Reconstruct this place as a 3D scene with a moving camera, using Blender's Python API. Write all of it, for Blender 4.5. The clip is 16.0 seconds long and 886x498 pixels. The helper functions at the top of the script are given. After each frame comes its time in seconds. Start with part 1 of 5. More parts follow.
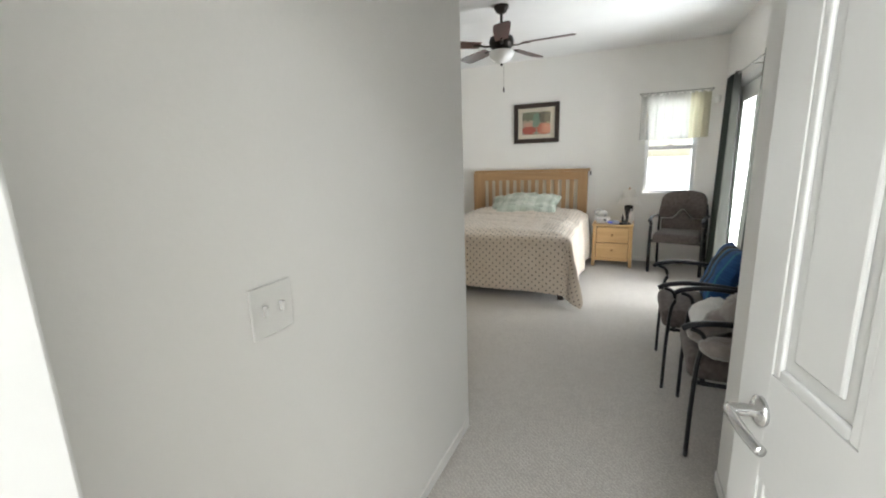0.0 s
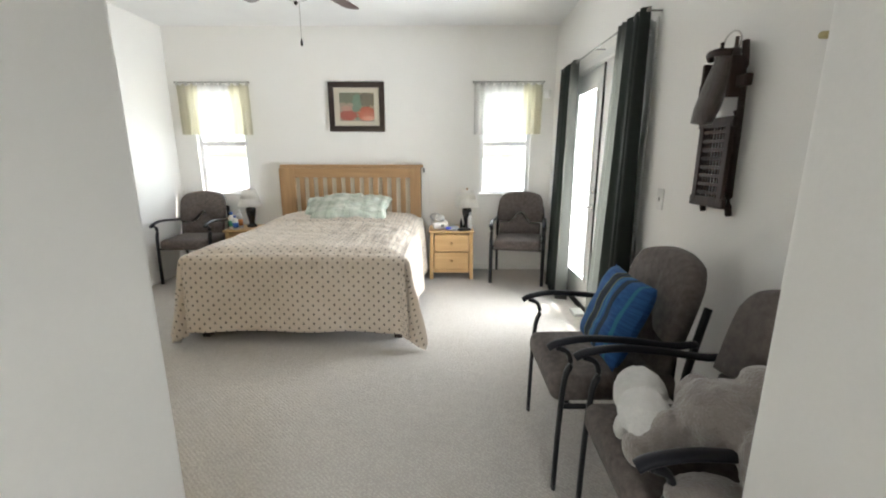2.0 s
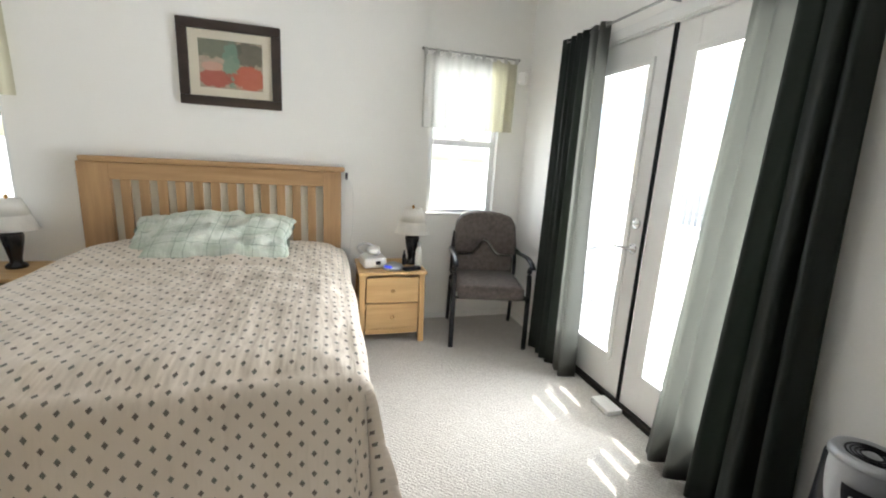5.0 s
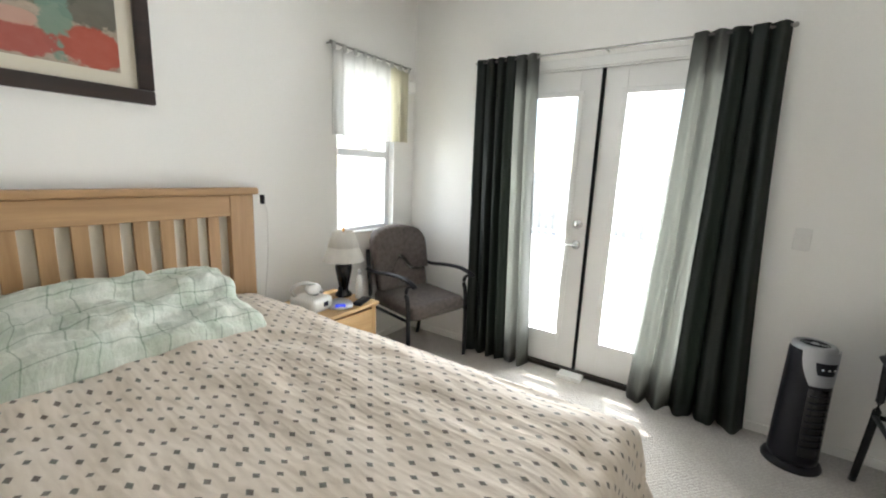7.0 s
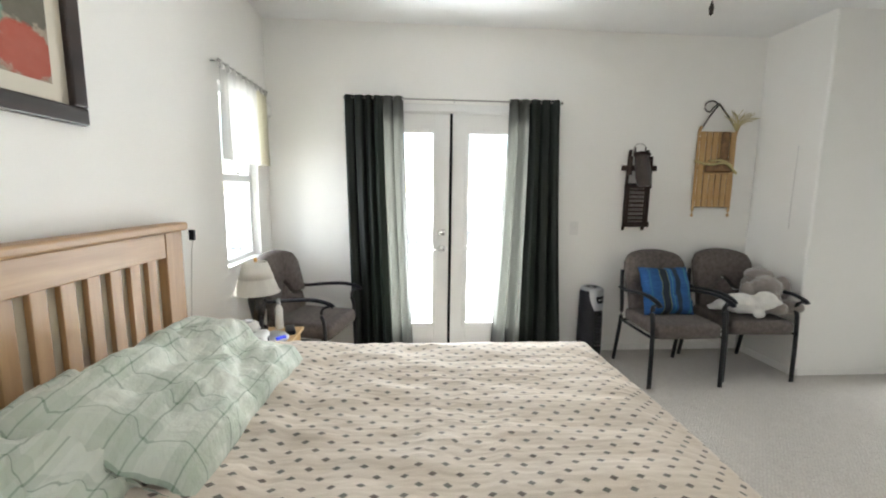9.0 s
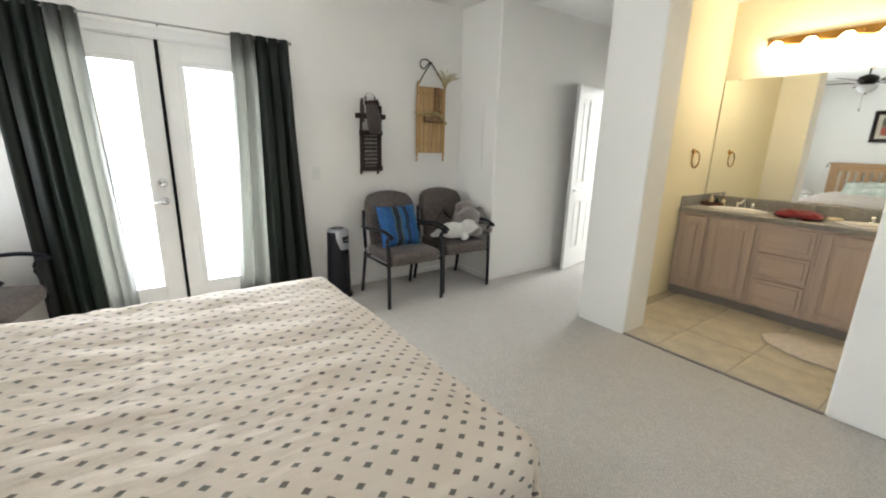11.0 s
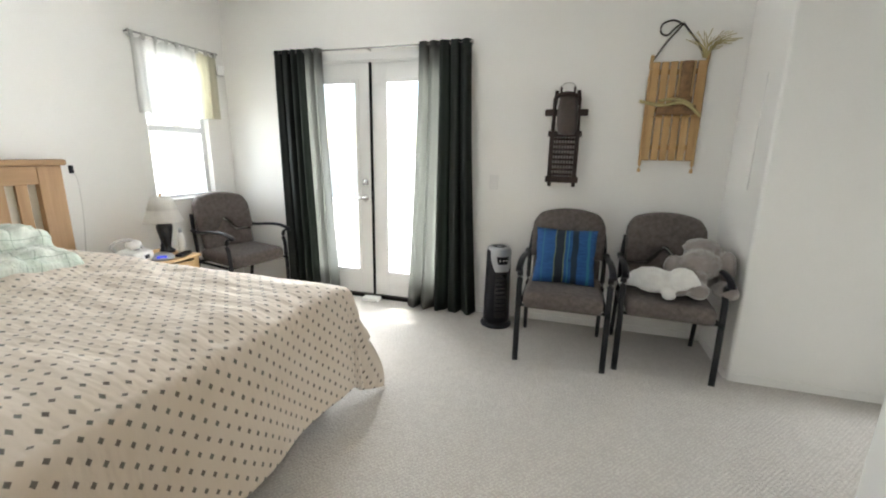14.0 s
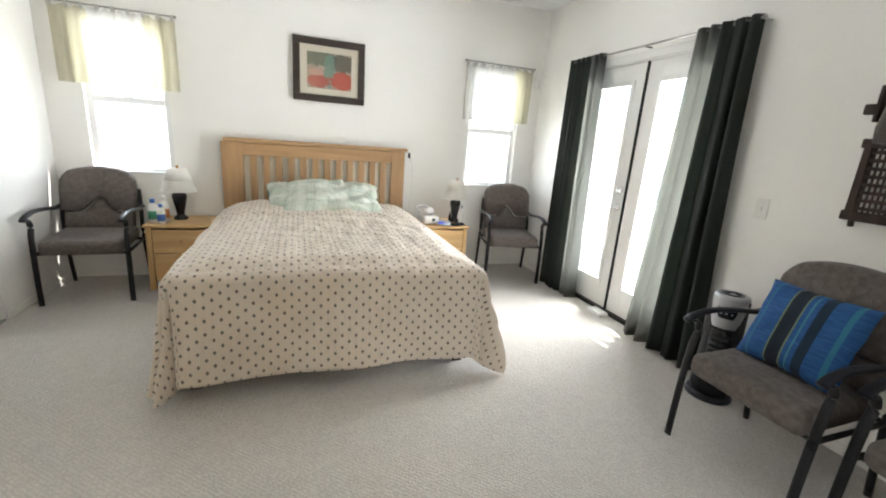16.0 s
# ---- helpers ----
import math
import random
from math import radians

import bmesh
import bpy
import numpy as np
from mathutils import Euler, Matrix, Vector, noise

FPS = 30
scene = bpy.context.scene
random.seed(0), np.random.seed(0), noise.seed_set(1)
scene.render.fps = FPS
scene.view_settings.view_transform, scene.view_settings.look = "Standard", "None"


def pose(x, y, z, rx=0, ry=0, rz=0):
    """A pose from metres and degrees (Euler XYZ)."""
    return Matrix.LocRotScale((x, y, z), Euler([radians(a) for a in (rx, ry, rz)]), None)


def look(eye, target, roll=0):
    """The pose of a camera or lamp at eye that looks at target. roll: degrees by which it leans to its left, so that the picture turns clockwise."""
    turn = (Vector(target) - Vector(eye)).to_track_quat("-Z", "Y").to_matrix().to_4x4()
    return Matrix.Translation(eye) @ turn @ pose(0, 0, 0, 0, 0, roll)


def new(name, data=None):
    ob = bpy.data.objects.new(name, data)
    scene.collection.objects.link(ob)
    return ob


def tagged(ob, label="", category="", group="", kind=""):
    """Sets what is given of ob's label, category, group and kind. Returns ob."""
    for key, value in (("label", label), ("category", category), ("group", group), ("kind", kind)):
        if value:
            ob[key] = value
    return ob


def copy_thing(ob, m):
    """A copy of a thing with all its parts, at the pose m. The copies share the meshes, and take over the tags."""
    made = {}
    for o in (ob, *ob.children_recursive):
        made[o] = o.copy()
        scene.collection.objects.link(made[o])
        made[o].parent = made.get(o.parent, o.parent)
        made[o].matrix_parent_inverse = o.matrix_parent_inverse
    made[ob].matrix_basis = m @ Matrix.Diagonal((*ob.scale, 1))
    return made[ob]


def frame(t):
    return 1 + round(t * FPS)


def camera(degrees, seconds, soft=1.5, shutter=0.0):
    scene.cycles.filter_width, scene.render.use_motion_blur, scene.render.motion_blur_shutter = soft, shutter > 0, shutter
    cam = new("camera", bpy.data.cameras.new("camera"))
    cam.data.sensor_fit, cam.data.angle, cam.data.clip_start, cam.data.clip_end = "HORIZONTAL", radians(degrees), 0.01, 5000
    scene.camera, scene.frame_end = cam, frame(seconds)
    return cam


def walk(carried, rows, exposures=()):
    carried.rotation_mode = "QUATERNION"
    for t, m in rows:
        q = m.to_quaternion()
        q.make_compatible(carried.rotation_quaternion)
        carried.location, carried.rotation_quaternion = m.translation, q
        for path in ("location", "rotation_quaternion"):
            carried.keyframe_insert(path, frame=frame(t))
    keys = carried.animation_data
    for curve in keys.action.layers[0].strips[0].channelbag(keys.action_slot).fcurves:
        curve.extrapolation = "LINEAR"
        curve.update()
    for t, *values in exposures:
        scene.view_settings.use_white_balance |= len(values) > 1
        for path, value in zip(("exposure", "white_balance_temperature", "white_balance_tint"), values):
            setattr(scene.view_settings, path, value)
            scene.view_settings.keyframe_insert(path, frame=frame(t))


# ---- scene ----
DOOR_W, WIN_W, GLOBE, HALL_W = 112.0, 17.0, 9.0, 40.0
EXPOSURES = [(0.0, 1.15), (1.0, 1.6), (2.0, 1.55), (3.0, 1.5), (4.5, 1.4), (5.2, 1.4), (7.5, 1.5), (9.0, 1.65), (10.2, 1.75), (12.5, 1.72), (14.0, 1.75), (15.0, 1.9), (16.0, 1.78)]
FANX, FANY, FANROT = -1.10, 3.90, -2.0
EDX, EDY, EDR = 0.41, 0.146, 101.0
cam = camera(94.0, 16.0, soft=2.0)
METRES, EYE, TILT, LEAN, TURN = 9.6, 1.385, 0.0, 0.0, 24.1
ROWS = [
    (0.0, 0.0, 0.0, 0.0, -0.4, -11.75, 1.9),
    (0.5, -0.0003, 0.0275, -0.0025, -14.8, -13.1, 2.24),
    (1.0, 0.0055, 0.0553, -0.0037, -22.59, -14.57, 1.86),
    (1.5, 0.0221, 0.0861, -0.0049, -22.06, -14.59, 1.15),
    (2.0, 0.0319, 0.1188, -0.0045, -23.49, -12.61, -0.03),
    (2.5, 0.041, 0.1427, -0.0047, -20.02, -13.29, 0.67),
    (3.0, 0.0586, 0.1673, -0.005, -9.49, -13.93, -0.6),
    (3.5, 0.0676, 0.1923, -0.0061, -5.11, -14.08, -1.94),
    (4.0, 0.0759, 0.2198, -0.0058, -11.14, -14.32, -2.38),
    (5.0, 0.0616, 0.2904, -0.0041, -39.56, -12.17, -3.17),
    (7.5, -0.0124, 0.4786, -0.0002, -88.13, -8.89, -2.75),
    (8.0, -0.0126, 0.5104, -0.0009, -97.22, -6.17, -3.42),
    (8.5, -0.0135, 0.5413, 0.0022, -106.64, -5.18, -1.71),
    (9.0, -0.0288, 0.5708, 0.002, -118.08, -7.78, -0.68),
    (9.5, -0.0515, 0.5831, 0.0018, -121.32, -9.68, 0.2),
    (10.0, -0.0588, 0.5853, -0.0002, -130.7, -12.44, 0.73),
    (12.5, -0.0821, 0.476, -0.0036, -148.05, -15.71, -0.63),
    (13.0, -0.0952, 0.4405, -0.0029, -127.75, -15.69, -2.4),
    (13.5, -0.098, 0.4095, -0.0043, -108.73, -13.73, -3.77),
    (14.0, -0.0949, 0.3729, -0.0055, -96.7, -13.12, -0.96),
    (14.5, -0.0902, 0.338, -0.004, -85.97, -14.93, -1.07),
    (15.0, -0.0729, 0.3018, -0.0048, -80.05, -13.33, -4.57),
    (15.5, -0.0588, 0.2699, -0.006, -66.12, -13.01, -6.25),
    (16.0, -0.0629, 0.242, -0.0036, -42.94, -14.62, -4.15),
]
PATH = [(t, pose(0, 0, EYE, TILT, LEAN, TURN) @ pose(METRES * x, METRES * y, METRES * z, 90 + pitch, roll, yaw)) for t, x, y, z, yaw, pitch, roll in ROWS]
PATH += [(4.5, look((-0.337, 2.541, 1.352), (-0.388, 4.492, 0.918), 2.8)), (5.2, look((-0.700, 2.865, 1.360), (0.028, 4.679, 0.936), 3.6)), (10.2, look((-2.779, 4.956, 1.395), (-1.025, 4.108, 0.942), -0.3)), (12.3, look((-2.635, 3.979, 1.358), (-1.129, 2.762, 0.858), 2.1))]
walk(cam, sorted(PATH, key=lambda row: row[0]), EXPOSURES)

# ---------------------------------------------------------------- world, sun, large lights
SUN = Vector((0.44, 0.20, 0.875)).normalized()
world = bpy.data.worlds.new("world")
scene.world = world
world.use_nodes = True
wn = world.node_tree.nodes
sky = wn.new("ShaderNodeTexSky")
sky.sky_type, sky.sun_disc = "NISHITA", False
sky.sun_elevation, sky.sun_rotation = math.asin(SUN.z), math.atan2(SUN.x, SUN.y)
wn["Background"].inputs["Strength"].default_value = 0.15
world.node_tree.links.new(sky.outputs[0], wn["Background"].inputs["Color"])
sun = new("sun", bpy.data.lights.new("sun", "SUN"))
sun.data.energy, sun.data.angle, sun.data.color = 5.0, radians(0.5), (1.0, 0.95, 0.88)
sun.matrix_world = look(SUN * 30, (0, 0, 0))


def opening_light(name, eye, target, w, h, watts, color=(0.93, 0.97, 1.0)):
    """Area lamp: stands in for daylight through an opening, or fills the hall."""
    l = bpy.data.lights.new(name, "AREA")
    l.shape, l.size, l.size_y, l.energy, l.color = "RECTANGLE", w, h, watts, color
    o = new(name, l)
    o.matrix_world = look(eye, target)
    return o


opening_light("door_sky_light", (1.62, 4.58, 0.95), (0, 4.58, 1.38), 1.5, 1.6, DOOR_W)
opening_light("window_sky_light", (0.475, 6.65, 1.40), (0.475, 0, 2.4), 0.9, 1.3, WIN_W)
opening_light("window_sky_light", (-2.79, 6.65, 1.40), (-2.79, 0, 2.4), 0.9, 1.3, WIN_W)
# unseen lamp added behind the doorway to brighten the hall
opening_light("hall_ceiling_light", (0.2, -1.5, 2.6), (0.2, -1.5, 0), 0.9, 0.9, HALL_W, (0.92, 0.97, 1.0))

# ---------------------------------------------------------------- materials


def lk(nt, a, b):
    nt.links.new(a, b)


def math_node(nt, op, a, b=None, c=None):
    n = nt.nodes.new("ShaderNodeMath")
    n.operation = op
    for k, v in enumerate((a, b, c)):
        if v is None:
            continue
        if isinstance(v, (int, float)):
            n.inputs[k].default_value = v
        else:
            lk(nt, v, n.inputs[k])
    return n.outputs[0]


def mix_col(nt, fac, a, b):
    n = nt.nodes.new("ShaderNodeMix")
    n.data_type = "RGBA"
    if isinstance(fac, (int, float)):
        n.inputs[0].default_value = fac
    else:
        lk(nt, fac, n.inputs[0])
    for k, v in ((6, a), (7, b)):
        if isinstance(v, (tuple, list)):
            n.inputs[k].default_value = (*v[:3], 1)
        else:
            lk(nt, v, n.inputs[k])
    return n.outputs[2]


def noise_node(nt, vec, scale, detail=3.0, rough=0.55):
    n = nt.nodes.new("ShaderNodeTexNoise")
    n.inputs["Scale"].default_value, n.inputs["Detail"].default_value, n.inputs["Roughness"].default_value = scale, detail, rough
    lk(nt, vec, n.inputs["Vector"])
    return n.outputs["Fac"]


def stretch(nt, vec, sx, sy, sz):
    n = nt.nodes.new("ShaderNodeMapping")
    n.inputs["Scale"].default_value = (sx, sy, sz)
    lk(nt, vec, n.inputs["Vector"])
    return n.outputs[0]


def ramp(nt, fac, lo, hi):
    n = nt.nodes.new("ShaderNodeMapRange")
    n.inputs["From Min"].default_value, n.inputs["From Max"].default_value = lo, hi
    lk(nt, fac, n.inputs["Value"])
    return n.outputs[0]


def base(name):
    m = bpy.data.materials.new(name)
    m.use_nodes = True
    nt = m.node_tree
    p = nt.nodes["Principled BSDF"]
    tc = nt.nodes.new("ShaderNodeTexCoord")
    return m, nt, p, tc


def bump(nt, p, height, strength, dist):
    b = nt.nodes.new("ShaderNodeBump")
    b.inputs["Strength"].default_value, b.inputs["Distance"].default_value = strength, dist
    lk(nt, height, b.inputs["Height"])
    lk(nt, b.outputs[0], p.inputs["Normal"])


def surface(name, col, rough=0.6, metal=0.0, var=0.12, coarse=3.0, fine=60.0, relief=0.15, dist=0.002, sheen=0.0, axes=(1, 1, 1)):
    """Plain surface with two scales of colour change and a fine relief."""
    m, nt, p, tc = base(name)
    v = stretch(nt, tc.outputs["Object"], *axes)
    a, b = noise_node(nt, v, coarse), noise_node(nt, v, fine)
    dark = tuple(c * (1 - var) for c in col)
    light = tuple(min(1, c * (1 + var * 0.6)) for c in col)
    c1 = mix_col(nt, ramp(nt, a, 0.3, 0.7), dark, light)
    c2 = mix_col(nt, math_node(nt, "MULTIPLY", ramp(nt, b, 0.35, 0.75), 0.5), c1, dark)
    lk(nt, c2, p.inputs["Base Color"])
    lk(nt, math_node(nt, "ADD", math_node(nt, "MULTIPLY", a, 0.16), rough - 0.08), p.inputs["Roughness"])
    p.inputs["Metallic"].default_value = metal
    if sheen:
        p.inputs["Sheen Weight"].default_value = sheen
    bump(nt, p, b, relief, dist)
    return m


def wood(name, dark, light, axis, rough=0.45, scale=1.0):
    """Grain drawn out along one axis (0, 1 or 2)."""
    m, nt, p, tc = base(name)
    info = nt.nodes.new("ShaderNodeObjectInfo")
    off = nt.nodes.new("ShaderNodeVectorMath")
    off.operation = "ADD"
    lk(nt, tc.outputs["Object"], off.inputs[0])
    lk(nt, math_node(nt, "MULTIPLY", info.outputs["Random"], 9.0), off.inputs[1])
    s = [22.0 * scale] * 3
    s[axis] = 1.6 * scale
    v = stretch(nt, off.outputs[0], *s)
    a = noise_node(nt, v, 1.0, 5.0, 0.6)
    s2 = [110.0 * scale] * 3
    s2[axis] = 4.0 * scale
    f = noise_node(nt, stretch(nt, off.outputs[0], *s2), 1.0, 2.0)
    c = mix_col(nt, ramp(nt, a, 0.3, 0.72), dark, light)
    c = mix_col(nt, math_node(nt, "MULTIPLY", ramp(nt, f, 0.5, 0.8), 0.4), c, dark)
    lk(nt, c, p.inputs["Base Color"])
    p.inputs["Roughness"].default_value = rough
    bump(nt, p, f, 0.12, 0.001)
    return m


M = {}
M["wall"] = surface("wall_paint", (0.86, 0.845, 0.812), 0.75, var=0.03, coarse=1.2, fine=90, relief=0.25, dist=0.0015)
M["bath"] = surface("bath_paint", (0.80, 0.735, 0.55), 0.7, var=0.03, coarse=1.2, fine=90, relief=0.25, dist=0.0015)
M["ceiling"] = surface("ceiling_paint", (0.86, 0.86, 0.85), 0.85, var=0.04, coarse=2.0, fine=70, relief=0.5, dist=0.003)
M["trim"] = surface("white_gloss_paint", (0.80, 0.795, 0.775), 0.38, var=0.03, coarse=4, fine=120, relief=0.05, dist=0.0006)
M["vinyl"] = surface("white_vinyl", (0.80, 0.80, 0.80), 0.35, var=0.03, coarse=5, fine=140, relief=0.03, dist=0.0004)
M["plastic"] = surface("white_plastic", (0.78, 0.77, 0.74), 0.35, var=0.04, coarse=8, fine=150, relief=0.03, dist=0.0003)
M["black_plastic"] = surface("black_plastic", (0.010, 0.010, 0.014), 0.36, var=0.3, coarse=8, fine=200, relief=0.05, dist=0.0003)
M["black_metal"] = surface("black_painted_metal", (0.02, 0.02, 0.022), 0.3, var=0.3, coarse=10, fine=200, relief=0.08, dist=0.0004)
M["grey_plastic"] = surface("silver_plastic", (0.42, 0.43, 0.45), 0.32, metal=0.4, var=0.1, coarse=8, fine=180, relief=0.04, dist=0.0003)
M["chrome"] = surface("chrome", (0.72, 0.72, 0.72), 0.16, metal=1.0, var=0.06, coarse=12, fine=200, relief=0.02, dist=0.0002)
M["nickel"] = surface("brushed_nickel", (0.5, 0.48, 0.45), 0.32, metal=1.0, var=0.1, coarse=12, fine=220, relief=0.05, dist=0.0002)
M["brass"] = surface("brass", (0.5, 0.27, 0.07), 0.25, metal=1.0, var=0.15, coarse=12, fine=200, relief=0.05, dist=0.0002)
M["rodm"] = surface("grey_rod_metal", (0.34, 0.33, 0.31), 0.35, metal=0.7, var=0.15, coarse=12, fine=200, relief=0.05, dist=0.0003)
M["bronze"] = surface("dark_bronze", (0.022, 0.016, 0.013), 0.35, metal=0.6, var=0.25, coarse=10, fine=150, relief=0.08, dist=0.0004)
M["track"] = surface("dull_grey_aluminium", (0.42, 0.415, 0.40), 0.38, metal=0.7, var=0.15, coarse=12, fine=200, relief=0.05, dist=0.0003)
M["rubber"] = surface("dark_rubber", (0.006, 0.006, 0.006), 0.85, var=0.2, coarse=9, fine=120)
M["oak_x"] = wood("honey_oak_across", (0.34, 0.195, 0.09), (0.49, 0.31, 0.155), 0)
M["oak_z"] = wood("honey_oak_upright", (0.34, 0.195, 0.09), (0.49, 0.31, 0.155), 2)
M["oak_y"] = wood("honey_oak_deep", (0.34, 0.195, 0.09), (0.49, 0.31, 0.155), 1)
M["pine_x"] = wood("light_pine_across", (0.50, 0.30, 0.12), (0.66, 0.44, 0.21), 0)
M["pine_z"] = wood("light_pine_upright", (0.50, 0.30, 0.12), (0.66, 0.44, 0.21), 2)
M["sled_wood"] = wood("varnished_sled_wood", (0.38, 0.22, 0.08), (0.58, 0.38, 0.17), 2)
M["pickled"] = wood("pickled_oak", (0.47, 0.36, 0.30), (0.57, 0.46, 0.39), 2, 0.5)
M["pickled_x"] = wood("pickled_oak_across", (0.47, 0.36, 0.30), (0.57, 0.46, 0.39), 0, 0.5)
M["dark_wood"] = wood("dark_brown_wood", (0.017, 0.010, 0.008), (0.055, 0.032, 0.025), 2, 0.5)
M["frame_wood"] = wood("espresso_frame_wood", (0.012, 0.007, 0.006), (0.035, 0.018, 0.014), 0, 0.35)
M["blade"] = wood("dark_walnut_blade", (0.030, 0.010, 0.009), (0.085, 0.026, 0.020), 0, 0.35)
M["bed_rail"] = wood("dark_bed_frame", (0.02, 0.012, 0.01), (0.05, 0.03, 0.02), 0, 0.5)
M["taupe"] = surface("mottled_taupe_upholstery", (0.135, 0.110, 0.098), 0.9, var=0.42, coarse=34, fine=240, relief=0.6, dist=0.002, sheen=0.06)
M["seam"] = surface("dark_seam", (0.08, 0.068, 0.062), 0.9, var=0.2)
M["plush_grey"] = surface("grey_plush", (0.30, 0.26, 0.235), 0.95, var=0.22, coarse=22, fine=160, relief=1.0, dist=0.006, sheen=0.6)
M["plush_white"] = surface("white_plush", (0.80, 0.785, 0.75), 0.95, var=0.10, coarse=22, fine=160, relief=1.0, dist=0.006, sheen=0.5)
M["plush_brown"] = surface("brown_plush", (0.10, 0.065, 0.045), 0.95, var=0.3, coarse=30, fine=160, relief=1.0, dist=0.006, sheen=0.4)
M["plush_taupe"] = surface("grey_brown_plush", (0.075, 0.056, 0.048), 0.95, var=0.35, coarse=30, fine=160, relief=1.0, dist=0.006, sheen=0.4)
M["straw"] = surface("dried_straw", (0.50, 0.42, 0.20), 0.8, var=0.2, coarse=20, fine=200)
M["rope"] = surface("dark_rope", (0.035, 0.028, 0.024), 0.9, var=0.3, coarse=60, fine=300, relief=0.6)
M["counter"] = surface("grey_laminate", (0.30, 0.285, 0.26), 0.35, var=0.22, coarse=30, fine=240, relief=0.05)
M["toe"] = surface("grey_vinyl_base", (0.24, 0.225, 0.215), 0.6, var=0.12)
M["porcelain"] = surface("white_porcelain", (0.82, 0.80, 0.76), 0.12, var=0.02, relief=0.01)
M["tile"] = surface("cream_floor_tile", (0.56, 0.50, 0.39), 0.30, var=0.24, coarse=6, fine=50, relief=0.15, dist=0.001)
M["grout"] = surface("beige_grout", (0.43, 0.375, 0.29), 0.9, var=0.15, coarse=20, fine=150)
M["rug"] = surface("cream_bath_rug", (0.66, 0.58, 0.50), 0.95, var=0.15, coarse=30, fine=170, relief=1.0, dist=0.006, sheen=0.3)
M["red_towel"] = surface("red_towel", (0.20, 0.008, 0.012), 0.95, var=0.3, coarse=30, fine=200, relief=0.8, dist=0.003, sheen=0.3)
M["basket"] = surface("brown_wicker", (0.12, 0.055, 0.028), 0.7, var=0.4, coarse=60, fine=200, relief=0.8, dist=0.003)
M["burlap"] = surface("brown_burlap", (0.24, 0.135, 0.06), 0.85, var=0.45, coarse=25, fine=220, relief=0.6, dist=0.002)
M["soap"] = surface("cream_soap", (0.75, 0.66, 0.45), 0.5, var=0.06)
M["blue_cap"] = surface("blue_plastic_cap", (0.03, 0.12, 0.42), 0.35, var=0.1)
M["green_label"] = surface("green_label", (0.05, 0.30, 0.16), 0.5, var=0.2)
M["orange_label"] = surface("orange_label", (0.55, 0.20, 0.04), 0.5, var=0.2)
M["dark_glass"] = surface("dark_glaze", (0.012, 0.012, 0.014), 0.10, var=0.2, relief=0.02)
M["mattress"] = surface("white_mattress_ticking", (0.74, 0.73, 0.70), 0.9, var=0.06, coarse=8, fine=160, relief=0.3)
M["sheet_blue"] = surface("lavender_bed_skirt", (0.42, 0.40, 0.52), 0.9, var=0.1, coarse=9, fine=160, relief=0.3)
M["patio"] = surface("pale_concrete", (0.68, 0.665, 0.63), 0.9, var=0.12, coarse=1.5, fine=30, relief=0.3)
M["fence"] = wood("weathered_fence", (0.60, 0.57, 0.53), (0.74, 0.71, 0.67), 2, 0.8)
M["stucco"] = surface("pale_stucco", (0.72, 0.69, 0.64), 0.9, var=0.06, coarse=1.5, fine=60, relief=0.5, dist=0.004)
M["hose"] = surface("pale_hose", (0.62, 0.62, 0.62), 0.45, var=0.1)

for k in ("black_plastic", "black_metal", "rubber", "dark_wood"):
    M[k].node_tree.nodes["Principled BSDF"].inputs["Specular IOR Level"].default_value = 0.22


def carpet_mat():
    m, nt, p, tc = base("loop_carpet")
    o = tc.outputs["Object"]
    w = nt.nodes.new("ShaderNodeTexWave")
    w.wave_type, w.bands_direction = "BANDS", "DIAGONAL"
    w.inputs["Scale"].default_value, w.inputs["Distortion"].default_value, w.inputs["Detail"].default_value = 26.0, 3.0, 3.0
    w.inputs["Detail Scale"].default_value = 4.0
    lk(nt, stretch(nt, o, 1.0, 1.15, 0.0), w.inputs["Vector"])
    vo = nt.nodes.new("ShaderNodeTexVoronoi")
    vo.inputs["Scale"].default_value = 105.0
    lk(nt, o, vo.inputs["Vector"])
    big = noise_node(nt, o, 1.1, 4.0)
    mid = noise_node(nt, o, 14.0, 3.0)
    c = mix_col(nt, ramp(nt, big, 0.3, 0.7), (0.565, 0.53, 0.485), (0.64, 0.605, 0.56))
    c = mix_col(nt, math_node(nt, "MULTIPLY", ramp(nt, mid, 0.4, 0.75), 0.30), c, (0.43, 0.405, 0.375))
    h = math_node(nt, "ADD", math_node(nt, "MULTIPLY", w.outputs["Fac"], 0.28), math_node(nt, "SUBTRACT", 1.0, vo.outputs["Distance"]))
    c = mix_col(nt, math_node(nt, "MULTIPLY", ramp(nt, h, 1.12, 0.5), 0.5), c, (0.33, 0.30, 0.27))
    lk(nt, c, p.inputs["Base Color"])
    p.inputs["Roughness"].default_value = 0.95
    p.inputs["Sheen Weight"].default_value = 0.2
    bump(nt, p, h, 0.7, 0.006)
    return m


M["carpet"] = carpet_mat()


def uv_axes(nt):
    n = nt.nodes.new("ShaderNodeUVMap")
    s = nt.nodes.new("ShaderNodeSeparateXYZ")
    lk(nt, n.outputs[0], s.inputs[0])
    return n.outputs[0], s.outputs[0], s.outputs[1]


def band(nt, coord, period, start, width):
    """1 where coord, repeated, lies within a band."""
    f = math_node(nt, "FLOORED_MODULO", math_node(nt, "SUBTRACT", coord, start), period)
    return math_node(nt, "LESS_THAN", f, width)


